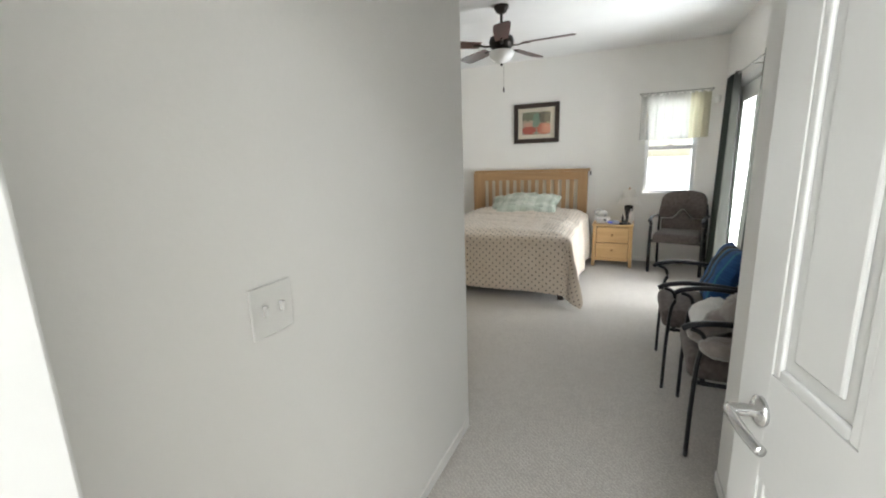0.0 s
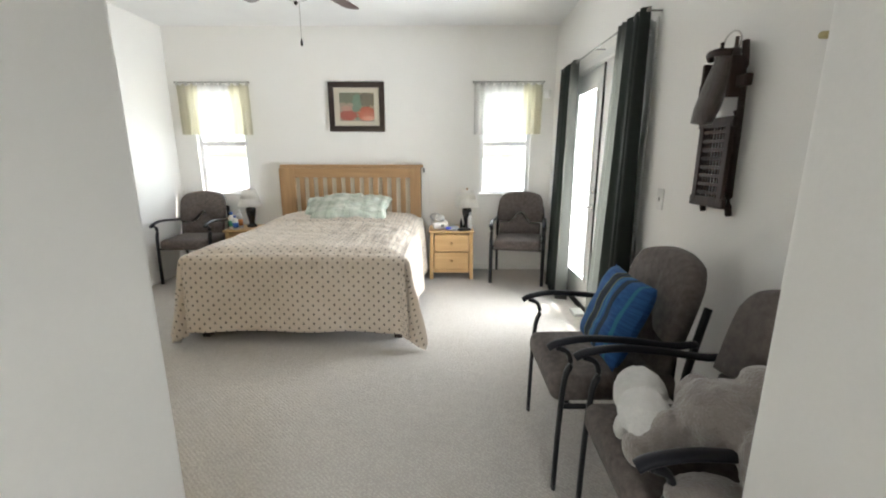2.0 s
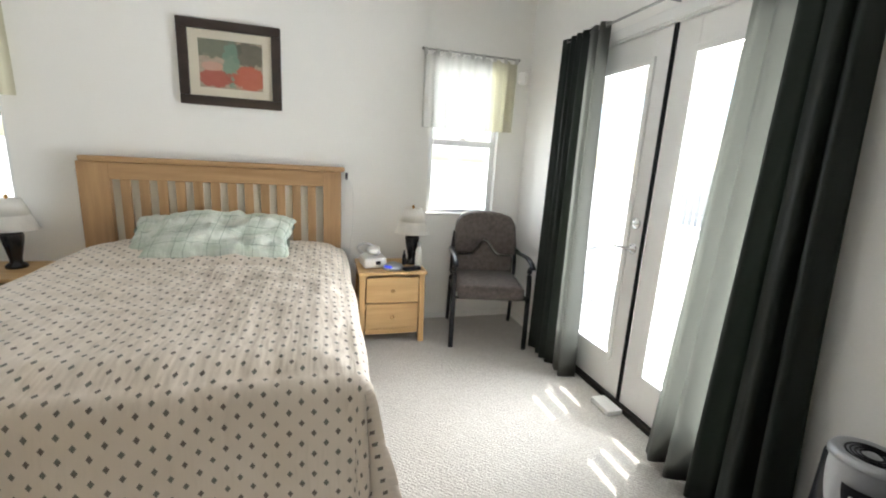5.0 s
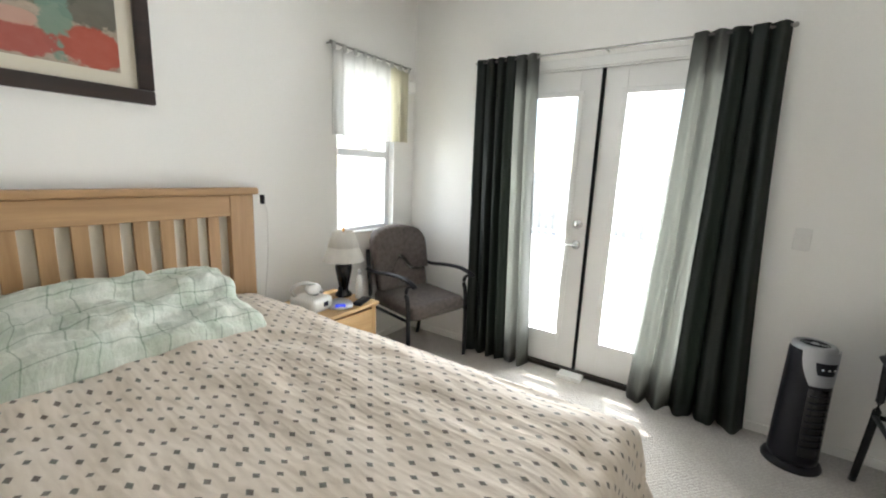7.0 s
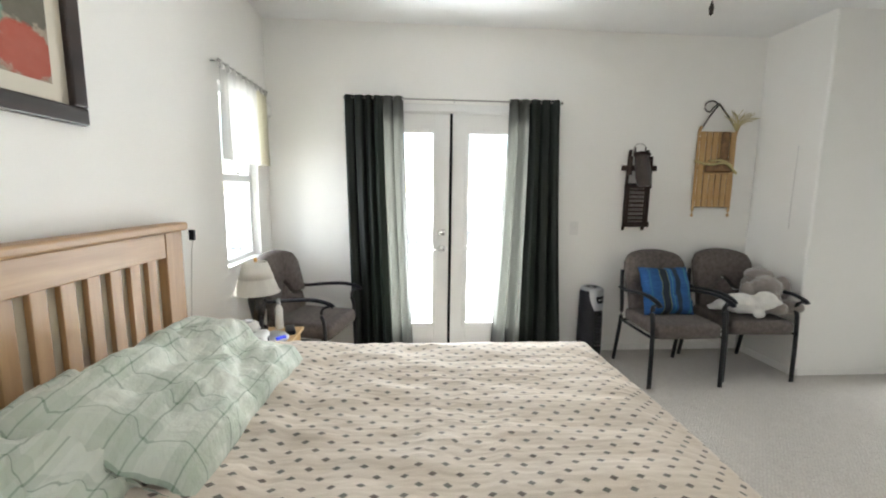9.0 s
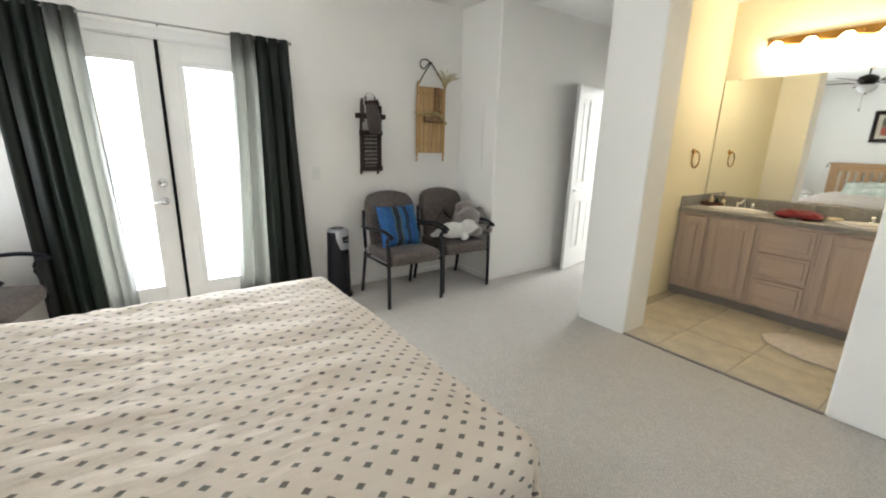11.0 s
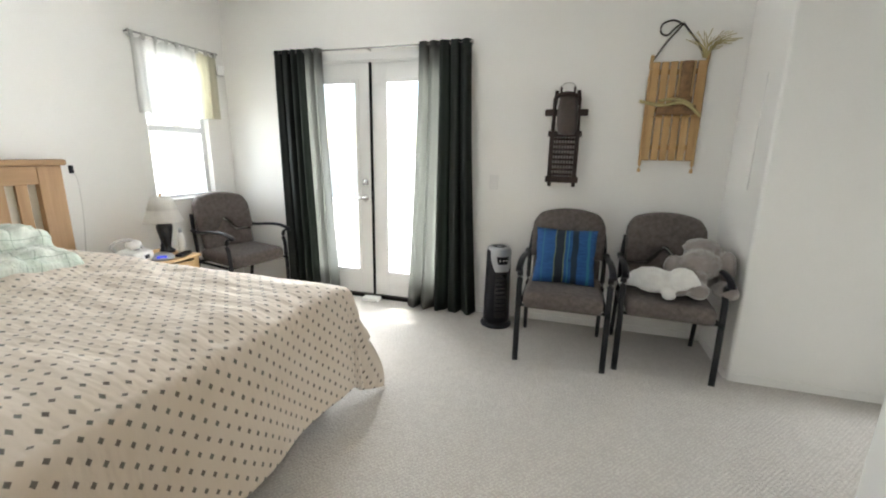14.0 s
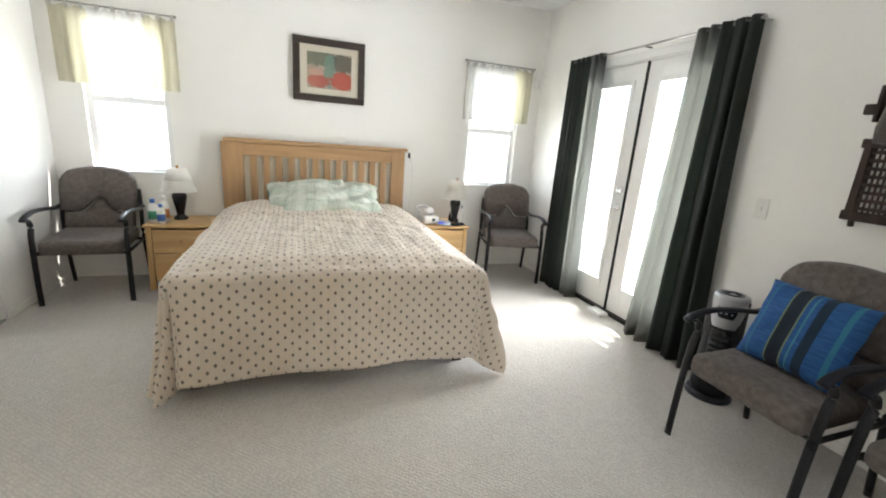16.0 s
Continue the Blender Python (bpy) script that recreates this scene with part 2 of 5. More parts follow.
def bedspread_mat():
    m, nt, p, tc = base("printed_bedspread")
    uv, u, v = uv_axes(nt)
    px, py = 0.072, 0.068
    wob = noise_node(nt, uv, 40.0)
    hit = None
    for off in (0.0, 0.5):
        fu = math_node(nt, "ABSOLUTE", math_node(nt, "SUBTRACT", math_node(nt, "FRACT", math_node(nt, "ADD", math_node(nt, "DIVIDE", u, px), off + 20)), 0.5))
        fv = math_node(nt, "ABSOLUTE", math_node(nt, "SUBTRACT", math_node(nt, "FRACT", math_node(nt, "ADD", math_node(nt, "DIVIDE", v, py), off + 20)), 0.5))
        d = math_node(nt, "ADD", math_node(nt, "MULTIPLY", fu, px / 0.0092), math_node(nt, "MULTIPLY", fv, py / 0.0128))
        d = math_node(nt, "ADD", d, math_node(nt, "MULTIPLY", wob, 0.5))
        k = ramp(nt, d, 1.35, 1.05)
        hit = k if hit is None else math_node(nt, "MAXIMUM", hit, k)
    col = noise_node(nt, uv, 26.0, 1.0)
    ink = mix_col(nt, ramp(nt, col, 0.4, 0.6), (0.085, 0.060, 0.050), (0.095, 0.10, 0.085))
    thread = noise_node(nt, stretch(nt, uv, 260, 260, 1), 1.0, 2.0)
    cloth = mix_col(nt, ramp(nt, noise_node(nt, uv, 5.0), 0.3, 0.7), (0.60, 0.515, 0.425), (0.66, 0.58, 0.495))
    cloth = mix_col(nt, math_node(nt, "MULTIPLY", thread, 0.25), cloth, (0.48, 0.40, 0.32))
    lk(nt, mix_col(nt, math_node(nt, "MULTIPLY", hit, 0.92), cloth, ink), p.inputs["Base Color"])
    p.inputs["Roughness"].default_value = 0.85
    p.inputs["Sheen Weight"].default_value = 0.15
    rip = noise_node(nt, stretch(nt, uv, 9.0, 2.4, 1), 1.0, 3.0)
    bump(nt, p, math_node(nt, "ADD", math_node(nt, "MULTIPLY", rip, 1.0), math_node(nt, "MULTIPLY", thread, 0.03)), 0.8, 0.035)
    return m


def plaid_mat():
    m, nt, p, tc = base("green_plaid_cotton")
    uv, u, v = uv_axes(nt)
    c = mix_col(nt, ramp(nt, noise_node(nt, uv, 8.0), 0.3, 0.7), (0.50, 0.545, 0.475), (0.56, 0.60, 0.53))
    for a in (u, v):
        c = mix_col(nt, math_node(nt, "MULTIPLY", band(nt, a, 0.18, 0.10, 0.06), 0.35), c, (0.76, 0.77, 0.70))
        c = mix_col(nt, math_node(nt, "MULTIPLY", band(nt, a, 0.18, 0.02, 0.025), 0.25), c, (0.40, 0.49, 0.38))
    lu = math_node(nt, "MAXIMUM", band(nt, u, 0.18, 0.0, 0.005), band(nt, u, 0.18, 0.06, 0.005))
    lv = math_node(nt, "MAXIMUM", band(nt, v, 0.18, 0.0, 0.005), band(nt, v, 0.18, 0.06, 0.005))
    c = mix_col(nt, math_node(nt, "MULTIPLY", math_node(nt, "ADD", lu, lv), 0.55), c, (0.19, 0.26, 0.19))
    lk(nt, c, p.inputs["Base Color"])
    p.inputs["Roughness"].default_value = 0.85
    bump(nt, p, noise_node(nt, uv, 7.0, 5.0), 0.9, 0.035)
    return m


def stripe_mat():
    m, nt, p, tc = base("blue_striped_cotton")
    uv, u, v = uv_axes(nt)
    c = mix_col(nt, ramp(nt, noise_node(nt, stretch(nt, uv, 14, 90, 1), 1.0), 0.3, 0.7), (0.012, 0.060, 0.20), (0.025, 0.11, 0.30))
    for a, w, k in ((0.145, 0.055, (0.012, 0.020, 0.034)), (0.255, 0.040, (0.012, 0.030, 0.055)), (0.138, 0.007, (0.16, 0.20, 0.12)), (0.200, 0.007, (0.16, 0.20, 0.12)), (0.226, 0.008, (0.05, 0.20, 0.28)), (0.36, 0.02, (0.03, 0.16, 0.26)), (0.05, 0.012, (0.03, 0.14, 0.26))):
        s = math_node(nt, "MULTIPLY", math_node(nt, "GREATER_THAN", u, a), math_node(nt, "LESS_THAN", u, a + w))
        c = mix_col(nt, s, c, k)
    lk(nt, c, p.inputs["Base Color"])
    p.inputs["Roughness"].default_value = 0.9
    bump(nt, p, noise_node(nt, stretch(nt, uv, 250, 120, 1), 1.0), 0.5, 0.002)
    return m


def cloth_mat(name, col, through_col, thin, gloss=0.0):
    """Hanging cloth that lets some light through; thin above 0 also leaves gaps between its threads."""
    m, nt, p, tc = base(name)
    v = stretch(nt, tc.outputs["Object"], 40, 40, 2)
    n = noise_node(nt, v, 1.0, 3.0)
    c = mix_col(nt, ramp(nt, n, 0.3, 0.7), tuple(k * 0.82 for k in col), col)
    lk(nt, c, p.inputs["Base Color"])
    p.inputs["Roughness"].default_value = 0.8 - gloss
    bump(nt, p, noise_node(nt, tc.outputs["Object"], 220.0), 0.2, 0.001)
    tr = nt.nodes.new("ShaderNodeBsdfTranslucent")
    tr.inputs["Color"].default_value = (*through_col, 1)
    mx = nt.nodes.new("ShaderNodeMixShader")
    mx.inputs[0].default_value = 0.5
    lk(nt, p.outputs[0], mx.inputs[1])
    lk(nt, tr.outputs[0], mx.inputs[2])
    end = mx.outputs[0]
    if thin:
        t = nt.nodes.new("ShaderNodeBsdfTransparent")
        m2 = nt.nodes.new("ShaderNodeMixShader")
        m2.inputs[0].default_value = thin
        lk(nt, end, m2.inputs[1])
        lk(nt, t.outputs[0], m2.inputs[2])
        end = m2.outputs[0]
    lk(nt, end, nt.nodes["Material Output"].inputs["Surface"])
    return m


def pane_mat():
    m, nt, p, tc = base("window_glass")
    g = nt.nodes.new("ShaderNodeBsdfGlossy")
    g.inputs["Roughness"].default_value = 0.03
    t = nt.nodes.new("ShaderNodeBsdfTransparent")
    t.inputs["Color"].default_value = (0.95, 0.97, 0.96, 1)
    mx = nt.nodes.new("ShaderNodeMixShader")
    mx.inputs[0].default_value = 0.06
    lk(nt, t.outputs[0], mx.inputs[1])
    lk(nt, g.outputs[0], mx.inputs[2])
    lk(nt, mx.outputs[0], nt.nodes["Material Output"].inputs["Surface"])
    return m


def mirror_mat():
    m, nt, p, tc = base("mirror_silver")
    p.inputs["Base Color"].default_value = (0.86, 0.88, 0.86, 1)
    p.inputs["Metallic"].default_value, p.inputs["Roughness"].default_value = 1.0, 0.02
    return m


def glow_mat(name, col, strength, body):
    m, nt, p, tc = base(name)
    p.inputs["Base Color"].default_value = (*body, 1)
    p.inputs["Roughness"].default_value = 0.3
    p.inputs["Emission Color"].default_value = (*col, 1)
    p.inputs["Emission Strength"].default_value = strength
    return m


def art_mat():
    """Loose painted fields of colour under glass."""
    m, nt, p, tc = base("painted_print")
    uv, u, v = uv_axes(nt)
    n = noise_node(nt, uv, 8.0, 5.0)
    c = mix_col(nt, ramp(nt, n, 0.35, 0.65), (0.30, 0.25, 0.20), (0.42, 0.34, 0.27))
    wob = math_node(nt, "MULTIPLY", math_node(nt, "SUBTRACT", n, 0.5), 0.5)

    def field(cu, cv, ru, rv, col, c):
        a = math_node(nt, "DIVIDE", math_node(nt, "SUBTRACT", u, cu), ru)
        b = math_node(nt, "DIVIDE", math_node(nt, "SUBTRACT", v, cv), rv)
        d = math_node(nt, "ADD", math_node(nt, "ADD", math_node(nt, "MULTIPLY", a, a), math_node(nt, "MULTIPLY", b, b)), math_node(nt, "MULTIPLY", wob, 4.5))
        return mix_col(nt, math_node(nt, "MULTIPLY", ramp(nt, d, 1.15, 0.85), 0.85), c, col)
    c = field(0.25, 0.85, 0.45, 0.22, (0.13, 0.15, 0.11), c)
    c = field(0.80, 0.75, 0.30, 0.25, (0.10, 0.10, 0.08), c)
    c = field(0.50, 0.52, 0.13, 0.48, (0.16, 0.25, 0.20), c)
    c = field(0.24, 0.20, 0.26, 0.18, (0.36, 0.075, 0.06), c)
    c = field(0.78, 0.24, 0.26, 0.26, (0.40, 0.07, 0.045), c)
    c = field(0.20, 0.45, 0.16, 0.10, (0.50, 0.30, 0.24), c)
    lk(nt, c, p.inputs["Base Color"])
    p.inputs["Roughness"].default_value = 0.08
    return m


M["spread"], M["plaid"], M["stripe"] = bedspread_mat(), plaid_mat(), stripe_mat()
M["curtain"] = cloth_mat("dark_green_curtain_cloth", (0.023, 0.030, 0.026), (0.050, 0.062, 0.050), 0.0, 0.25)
# paler, more translucent copy: daylight through the cloth put into its colour
M["curtain_backlit"] = cloth_mat("backlit_grey_green_curtain_cloth", (0.066, 0.068, 0.062), (0.36, 0.36, 0.335), 0.0, 0.2)
M["sheer_white"] = cloth_mat("white_sheer", (0.78, 0.77, 0.74), (0.42, 0.41, 0.385), 0.03)
M["sheer_yellow"] = cloth_mat("yellow_sheer", (0.78, 0.745, 0.60), (0.42, 0.39, 0.27), 0.03)
M["shade"] = cloth_mat("white_lamp_shade", (0.86, 0.84, 0.80), (0.86, 0.83, 0.77), 0.0)
M["pane"], M["mirror"], M["art"] = pane_mat(), mirror_mat(), art_mat()
M["globe"] = glow_mat("lit_glass_shade", (1.0, 0.86, 0.62), GLOBE, (0.9, 0.85, 0.75))
M["frosted"] = surface("frosted_glass_bowl", (0.80, 0.80, 0.79), 0.25, var=0.03, coarse=6, fine=120, relief=0.03, dist=0.0004)
M["clock_glow"] = glow_mat("blue_clock_display", (0.05, 0.10, 1.0), 0.35, (0.01, 0.01, 0.04))
M["mat_board"] = surface("cream_mat_board", (0.62, 0.57, 0.47), 0.5, var=0.04)

# ---------------------------------------------------------------- mesh helpers


def mesh_of(bm, name, material):
    bmesh.ops.recalc_face_normals(bm, faces=bm.faces)
    me = bpy.data.meshes.new(name)
    bm.to_mesh(me)
    bm.free()
    if material:
        me.materials.append(material)
    return me


def smooth(ob, on=True):
    for f in ob.data.polygons:
        f.use_smooth = on
    return ob


def part(name, bm, material, parent=None, label="", soft=False):
    ob = new(name, mesh_of(bm, name, material))
    ob.parent = parent
    if label:
        tagged(ob, label)
    if soft:
        smooth(ob)
    return ob


def thing(name, x, y, z, rz, label, category, group=""):
    e = new(name)
    e.empty_display_size = 0.1
    e.matrix_basis = pose(x, y, z, 0, 0, rz)
    return tagged(e, label, category, group)


def box(x0, y0, z0, x1, y1, z1, bev=0.0, bm=None, seg=2):
    b = bmesh.new()
    bmesh.ops.create_cube(b, size=1, matrix=Matrix.Translation(((x0 + x1) / 2, (y0 + y1) / 2, (z0 + z1) / 2)) @ Matrix.Diagonal((abs(x1 - x0), abs(y1 - y0), abs(z1 - z0), 1)))
    if bev:
        bmesh.ops.bevel(b, geom=b.edges[:], offset=bev, segments=seg, affect="EDGES", profile=0.5)
    return join(bm, b)


def join(bm, b, m=None):
    if m is not None:
        bmesh.ops.transform(b, matrix=m, verts=b.verts)
    if bm is None:
        return b
    me = bpy.data.meshes.new("tmp")
    b.to_mesh(me)
    b.free()
    bm.from_mesh(me)
    bpy.data.meshes.remove(me)
    return bm


def lathe(profile, n=24, bm=None, m=None):
    """Turned shape from (radius, height) pairs."""
    b = bmesh.new()
    rings = []
    for r, z in profile:
        rings.append([b.verts.new((r * math.cos(2 * math.pi * k / n), r * math.sin(2 * math.pi * k / n), z)) for k in range(n)])
    for a, c in zip(rings, rings[1:]):
        for k in range(n):
            b.faces.new((a[k], a[(k + 1) % n], c[(k + 1) % n], c[k]))
    for ring in (rings[0], rings[-1]):
        b.faces.new(ring)
    return join(bm, b, m)


def tube(points, r, n=8, bm=None, smooth_steps=4, flat=1.0):
    """Round bar along a smoothed line of points."""
    pts = [Vector(p) for p in points]
    if smooth_steps > 1 and len(pts) > 2:
        out = []
        for i in range(len(pts) - 1):
            p0, p1, p2, p3 = pts[max(i - 1, 0)], pts[i], pts[i + 1], pts[min(i + 2, len(pts) - 1)]
            for k in range(smooth_steps):
                t = k / smooth_steps
                out.append(0.5 * (2 * p1 + (p2 - p0) * t + (2 * p0 - 5 * p1 + 4 * p2 - p3) * t * t + (3 * p1 - p0 - 3 * p2 + p3) * t ** 3))
        pts = out + [pts[-1]]
    b = bmesh.new()
    rings = []
    for i, p in enumerate(pts):
        d = (pts[min(i + 1, len(pts) - 1)] - pts[max(i - 1, 0)]).normalized()
        side = d.cross(Vector((0, 0, 1)))
        side = side.normalized() if side.length > 0.05 else Vector((1, 0, 0))
        up = side.cross(d).normalized()
        rings.append([b.verts.new(p + r * (math.cos(2 * math.pi * k / n) * side + flat * math.sin(2 * math.pi * k / n) * up)) for k in range(n)])
    for a, c in zip(rings, rings[1:]):
        for k in range(n):
            b.faces.new((a[k], a[(k + 1) % n], c[(k + 1) % n], c[k]))
    for ring in (rings[0], rings[-1]):
        b.faces.new(ring)
    return join(bm, b)


def sheet(f, nu, nv, uv=None, bm=None):
    """Grid from f(s, t), s and t from 0 to 1; uv(s, t) sets the print."""
    b = bmesh.new()
    g = [[b.verts.new(f(i / nu, j / nv)) for j in range(nv + 1)] for i in range(nu + 1)]
    layer = b.loops.layers.uv.new("UVMap")
    for i in range(nu):
        for j in range(nv):
            face = b.faces.new((g[i][j], g[i + 1][j], g[i + 1][j + 1], g[i][j + 1]))
            for loop, (a, c) in zip(face.loops, ((i, j), (i + 1, j), (i + 1, j + 1), (i, j + 1))):
                loop[layer].uv = uv(a / nu, c / nv) if uv else (a / nu, c / nv)
    return join(bm, b)


def ball(x, y, z, rx, ry, rz, bm=None, n=2, m=None):
    b = bmesh.new()
    bmesh.ops.create_icosphere(b, subdivisions=n, radius=1, matrix=(m or Matrix()) @ Matrix.Translation((x, y, z)) @ Matrix.Diagonal((rx, ry, rz, 1)))
    return join(bm, b)


def cushion_bm(w, d, h, uv_size=None, n=14, pinch=0.5, crumple=0.0, seed=0.0):
    """A stuffed square: thick in the middle, thin at its seams. Lies flat, centred, on z = 0."""
    def lift(s, t):
        a, c = 2 * s - 1, 2 * t - 1
        return (max(0.0, (1 - a ** 4) * (1 - c ** 4))) ** pinch

    def at(sign):
        def f(s, t):
            a, c = 2 * s - 1, 2 * t - 1
            k = 1 - 0.05 * (1 - a * a) * 0 - 0.06 * (1 - abs(a)) * (abs(c) ** 2) - 0.0
            k2 = 1 - 0.06 * (1 - abs(c)) * (abs(a) ** 2)
            r = noise.noise(Vector((a * 2.2 + seed, c * 2.2, sign * 2.0))) * crumple + abs(noise.noise(Vector((a * 4 + seed, c * 4 + a * 2, sign * 5.0)))) * crumple * 0.9
            return (a * w / 2 * k2 + r * 0.5, c * d / 2 * k, h / 2 + sign * h / 2 * lift(s, t) + r * lift(s, t))
        return f
    uvf = (lambda s, t: (s * uv_size[0], t * uv_size[1])) if uv_size else None
    bm = sheet(at(1), n, n, uvf)
    bm = sheet(at(-1), n, n, uvf, bm)
    bmesh.ops.remove_doubles(bm, verts=bm.verts, dist=0.0005)
    return bm


def struct(name, bm, material, label, soft=False):
    return tagged(part(name, bm, material, None, label, soft), kind="structure")


# ---------------------------------------------------------------- the large structure
H = 2.73
VB = 0.09
XR, XL, YB = 1.01, -3.33, 6.065
T = 0.14

floor = struct("floor", box(XL - 0.3, -2.2, -0.10, XR + T, YB + T, 0.0), M["carpet"], "beige looped wall-to-wall carpet")
ceiling = struct("ceiling", box(XL - 0.8, -2.3, H, XR + T, YB + T, H + 0.1), M["ceiling"], "white textured flat ceiling")

# back wall with its two windows
WR, WL, WZ0, WZ1 = (0.185, 0.765), (-3.08, -2.50), 0.90, 2.06
bm = box(XL - 0.12, YB, 0, WL[0], YB + T, H)
box(WL[0], YB, 0, WL[1], YB + T, WZ0, bm=bm)
box(WL[0], YB, WZ1, WL[1], YB + T, H, bm=bm)
box(WL[1], YB, 0, WR[0], YB + T, H, bm=bm)
box(WR[0], YB, 0, WR[1], YB + T, WZ0, bm=bm)
box(WR[0], YB, WZ1, WR[1], YB + T, H, bm=bm)
box(WR[1], YB, 0, XR + T, YB + T, H, bm=bm)
struct("wall_north", bm, M["wall"], "off-white painted wall with two windows")

# wall with the french door
DY0, DY1, DZ = 3.80, 5.36, 2.06
bm = box(XR, 1.78, 0, XR + T, DY0, H)
box(XR, DY0, DZ, XR + T, DY1, H, bm=bm)
box(XR, DY1, 0, XR + T, YB, H, bm=bm)
struct("wall_east", bm, M["wall"], "off-white painted wall with a french door")

# wall with the mirrored closet
CY0, CY1, CZ = 2.76, 5.16, 2.05
bm = box(XL - 0.12, 1.75, 0, XL, CY0, H)
box(XL - 0.12, CY0, CZ, XL, CY1, H, bm=bm)
box(XL - 0.12, CY1, 0, XL, YB, H, bm=bm)
struct("wall_west", bm, M["wall"], "off-white painted wall with a closet opening")
struct("closet_back", box(XL - 0.75, CY0 - 0.1, 0, XL - 0.70, CY1 + 0.1, H), M["wall"], "plain white closet back wall")

# walls between bedroom, hall and bath, with rounded corners
HXR, HXL = 0.42, -0.715
def walls(name, boxes, material, label, rnd=0.018, north_only=False):
    bm = None
    for b in boxes:
        one = bmesh.new()
        x0, y0, x1, y1, z0, z1 = b
        bmesh.ops.create_cube(one, size=1, matrix=Matrix.Translation(((x0 + x1) / 2, (y0 + y1) / 2, (z0 + z1) / 2)) @ Matrix.Diagonal((x1 - x0, y1 - y0, z1 - z0, 1)))
        up = [e for e in one.edges if abs(e.verts[0].co.z - e.verts[1].co.z) > 0.5 and not (north_only and e.verts[0].co.y < (y0 + y1) / 2)]
        bmesh.ops.bevel(one, geom=up, offset=rnd, segments=5, affect="EDGES", profile=0.5)
        bm = join(bm, one)
    ob = struct(name, bm, material, label)
    return ob


walls("wall_hall_east", [(HXR, 0.10, XR + T, 1.90, 0, H)], M["wall"], "off-white hall wall with a rounded corner")
walls("wall_hall_west", [(HXL - 0.425, 1.60, HXL, 1.88, 0, H)], M["wall"], "off-white painted wall end with rounded corners", north_only=True)
struct("wall_hall_side", box(HXL - 0.045, -0.06, 0, HXL, 1.60, H), M["wall"], "off-white hall side wall")
struct("wall_bath_east", box(HXL - 0.09, -0.06, 0, HXL - 0.046, 1.60, H), M["bath"], "cream painted bathroom wall")
walls("wall_south", [(XL - 0.12, 1.72, -2.33, 1.87, 0, H)], M["wall"], "off-white painted wall beside the bathroom")
struct("wall_bath_south", box(-3.4, -0.10, 0, HXL - 0.0905, VB, H), M["bath"], "cream painted wall behind the vanity")
struct("wall_bath_west", box(-3.43, -0.10, 0, -3.33, 1.75, H), M["bath"], "cream painted bathroom end wall")

# doorway the walk begins in, and the hall behind it
JY0, JY1, JX0, JX1 = 0.0, 0.15, -0.44, 0.40
bm = box(HXL, JY0, 0, JX0 - 0.02, JY1, H)
box(JX1 + 0.02, JY0, 0, HXR + 0.01, 0.099, H, bm=bm)
box(JX0 - 0.02, JY0, 2.07, JX1 + 0.02, JY1, H, bm=bm)
struct("wall_doorway", bm, M["wall"], "off-white wall round the entry doorway")
bm = box(JX0 - 0.019, JY0 - 0.01, 0, JX0, JY1 + 0.01, 2.05, 0.003)
box(JX1, JY0 - 0.01, 0, JX1 + 0.019, 0.099, 2.05, 0.003, bm=bm)
box(JX0 - 0.019, JY0 - 0.01, 2.051, JX1 + 0.019, 0.099, 2.069, 0.003, bm=bm)
box(JX0 - 0.075, JY1 + 0.001, 0, JX0 - 0.012, JY1 + 0.016, 2.11, 0.004, bm=bm)
struct("trim_doorway", bm, M["trim"], "white glossy door jamb and casing")
bm = box(-1.3, -2.2, 0, -1.2, 0.0, H)
box(1.2, -2.2, 0, 1.3, 0.1, H, bm=bm)
box(-1.3, -2.3, 0, 1.3, -2.2, H, bm=bm)
box(-1.3, -0.12, 0, HXL - 0.1, -0.1, H, bm=bm)
box(HXR + 0.01, 0.0, 0, 1.25, 0.098, H, bm=bm)
struct("wall_entry_hall", bm, M["wall"], "plain off-white entry hall walls")

# baseboards, low and painted like the wall
def baseboard(x0, y0, x1, y1):
    return box(x0, y0, 0, x1, y1, 0.055, 0.004)


for r in ((-3.32, YB - 0.012, XR, YB), (XR - 0.012, 1.905, XR, DY0 - 0.06), (XR - 0.012, DY1 + 0.06, XR, YB - 0.013), (HXR + 0.02, 1.902, XR - 0.013, 1.913),
          (HXL + 0.001, 0.14, HXL + 0.010, 1.85), (HXL - 0.40, 1.882, HXL - 0.02, 1.890), (XL + 0.001, 1.9, XL + 0.012, CY0 - 0.02), (XL + 0.001, CY1 + 0.03, XL + 0.012, YB - 0.013), (HXR - 0.010, 0.95, HXR - 0.001, 1.87)):
    struct("baseboard", baseboard(*r), M["wall"], "low off-white painted baseboard")

# bathroom floor: tiles in a grout bed
struct("floor_bath", box(-3.33, 0.0, 0.001, HXL - 0.09, 1.87, 0.006), M["grout"], "cream tiled bathroom floor")
bath_floor = bpy.data.objects["floor_bath"]
struct("trim_threshold", box(-2.33, 1.862, 0.001, HXL - 0.42, 1.882, 0.012, 0.003), M["toe"], "thin grey strip between carpet and tile")

# outside
struct("ground", box(-600, -600, -0.16, 600, 600, -0.11), M["patio"], "pale sunlit concrete and gravel ground")


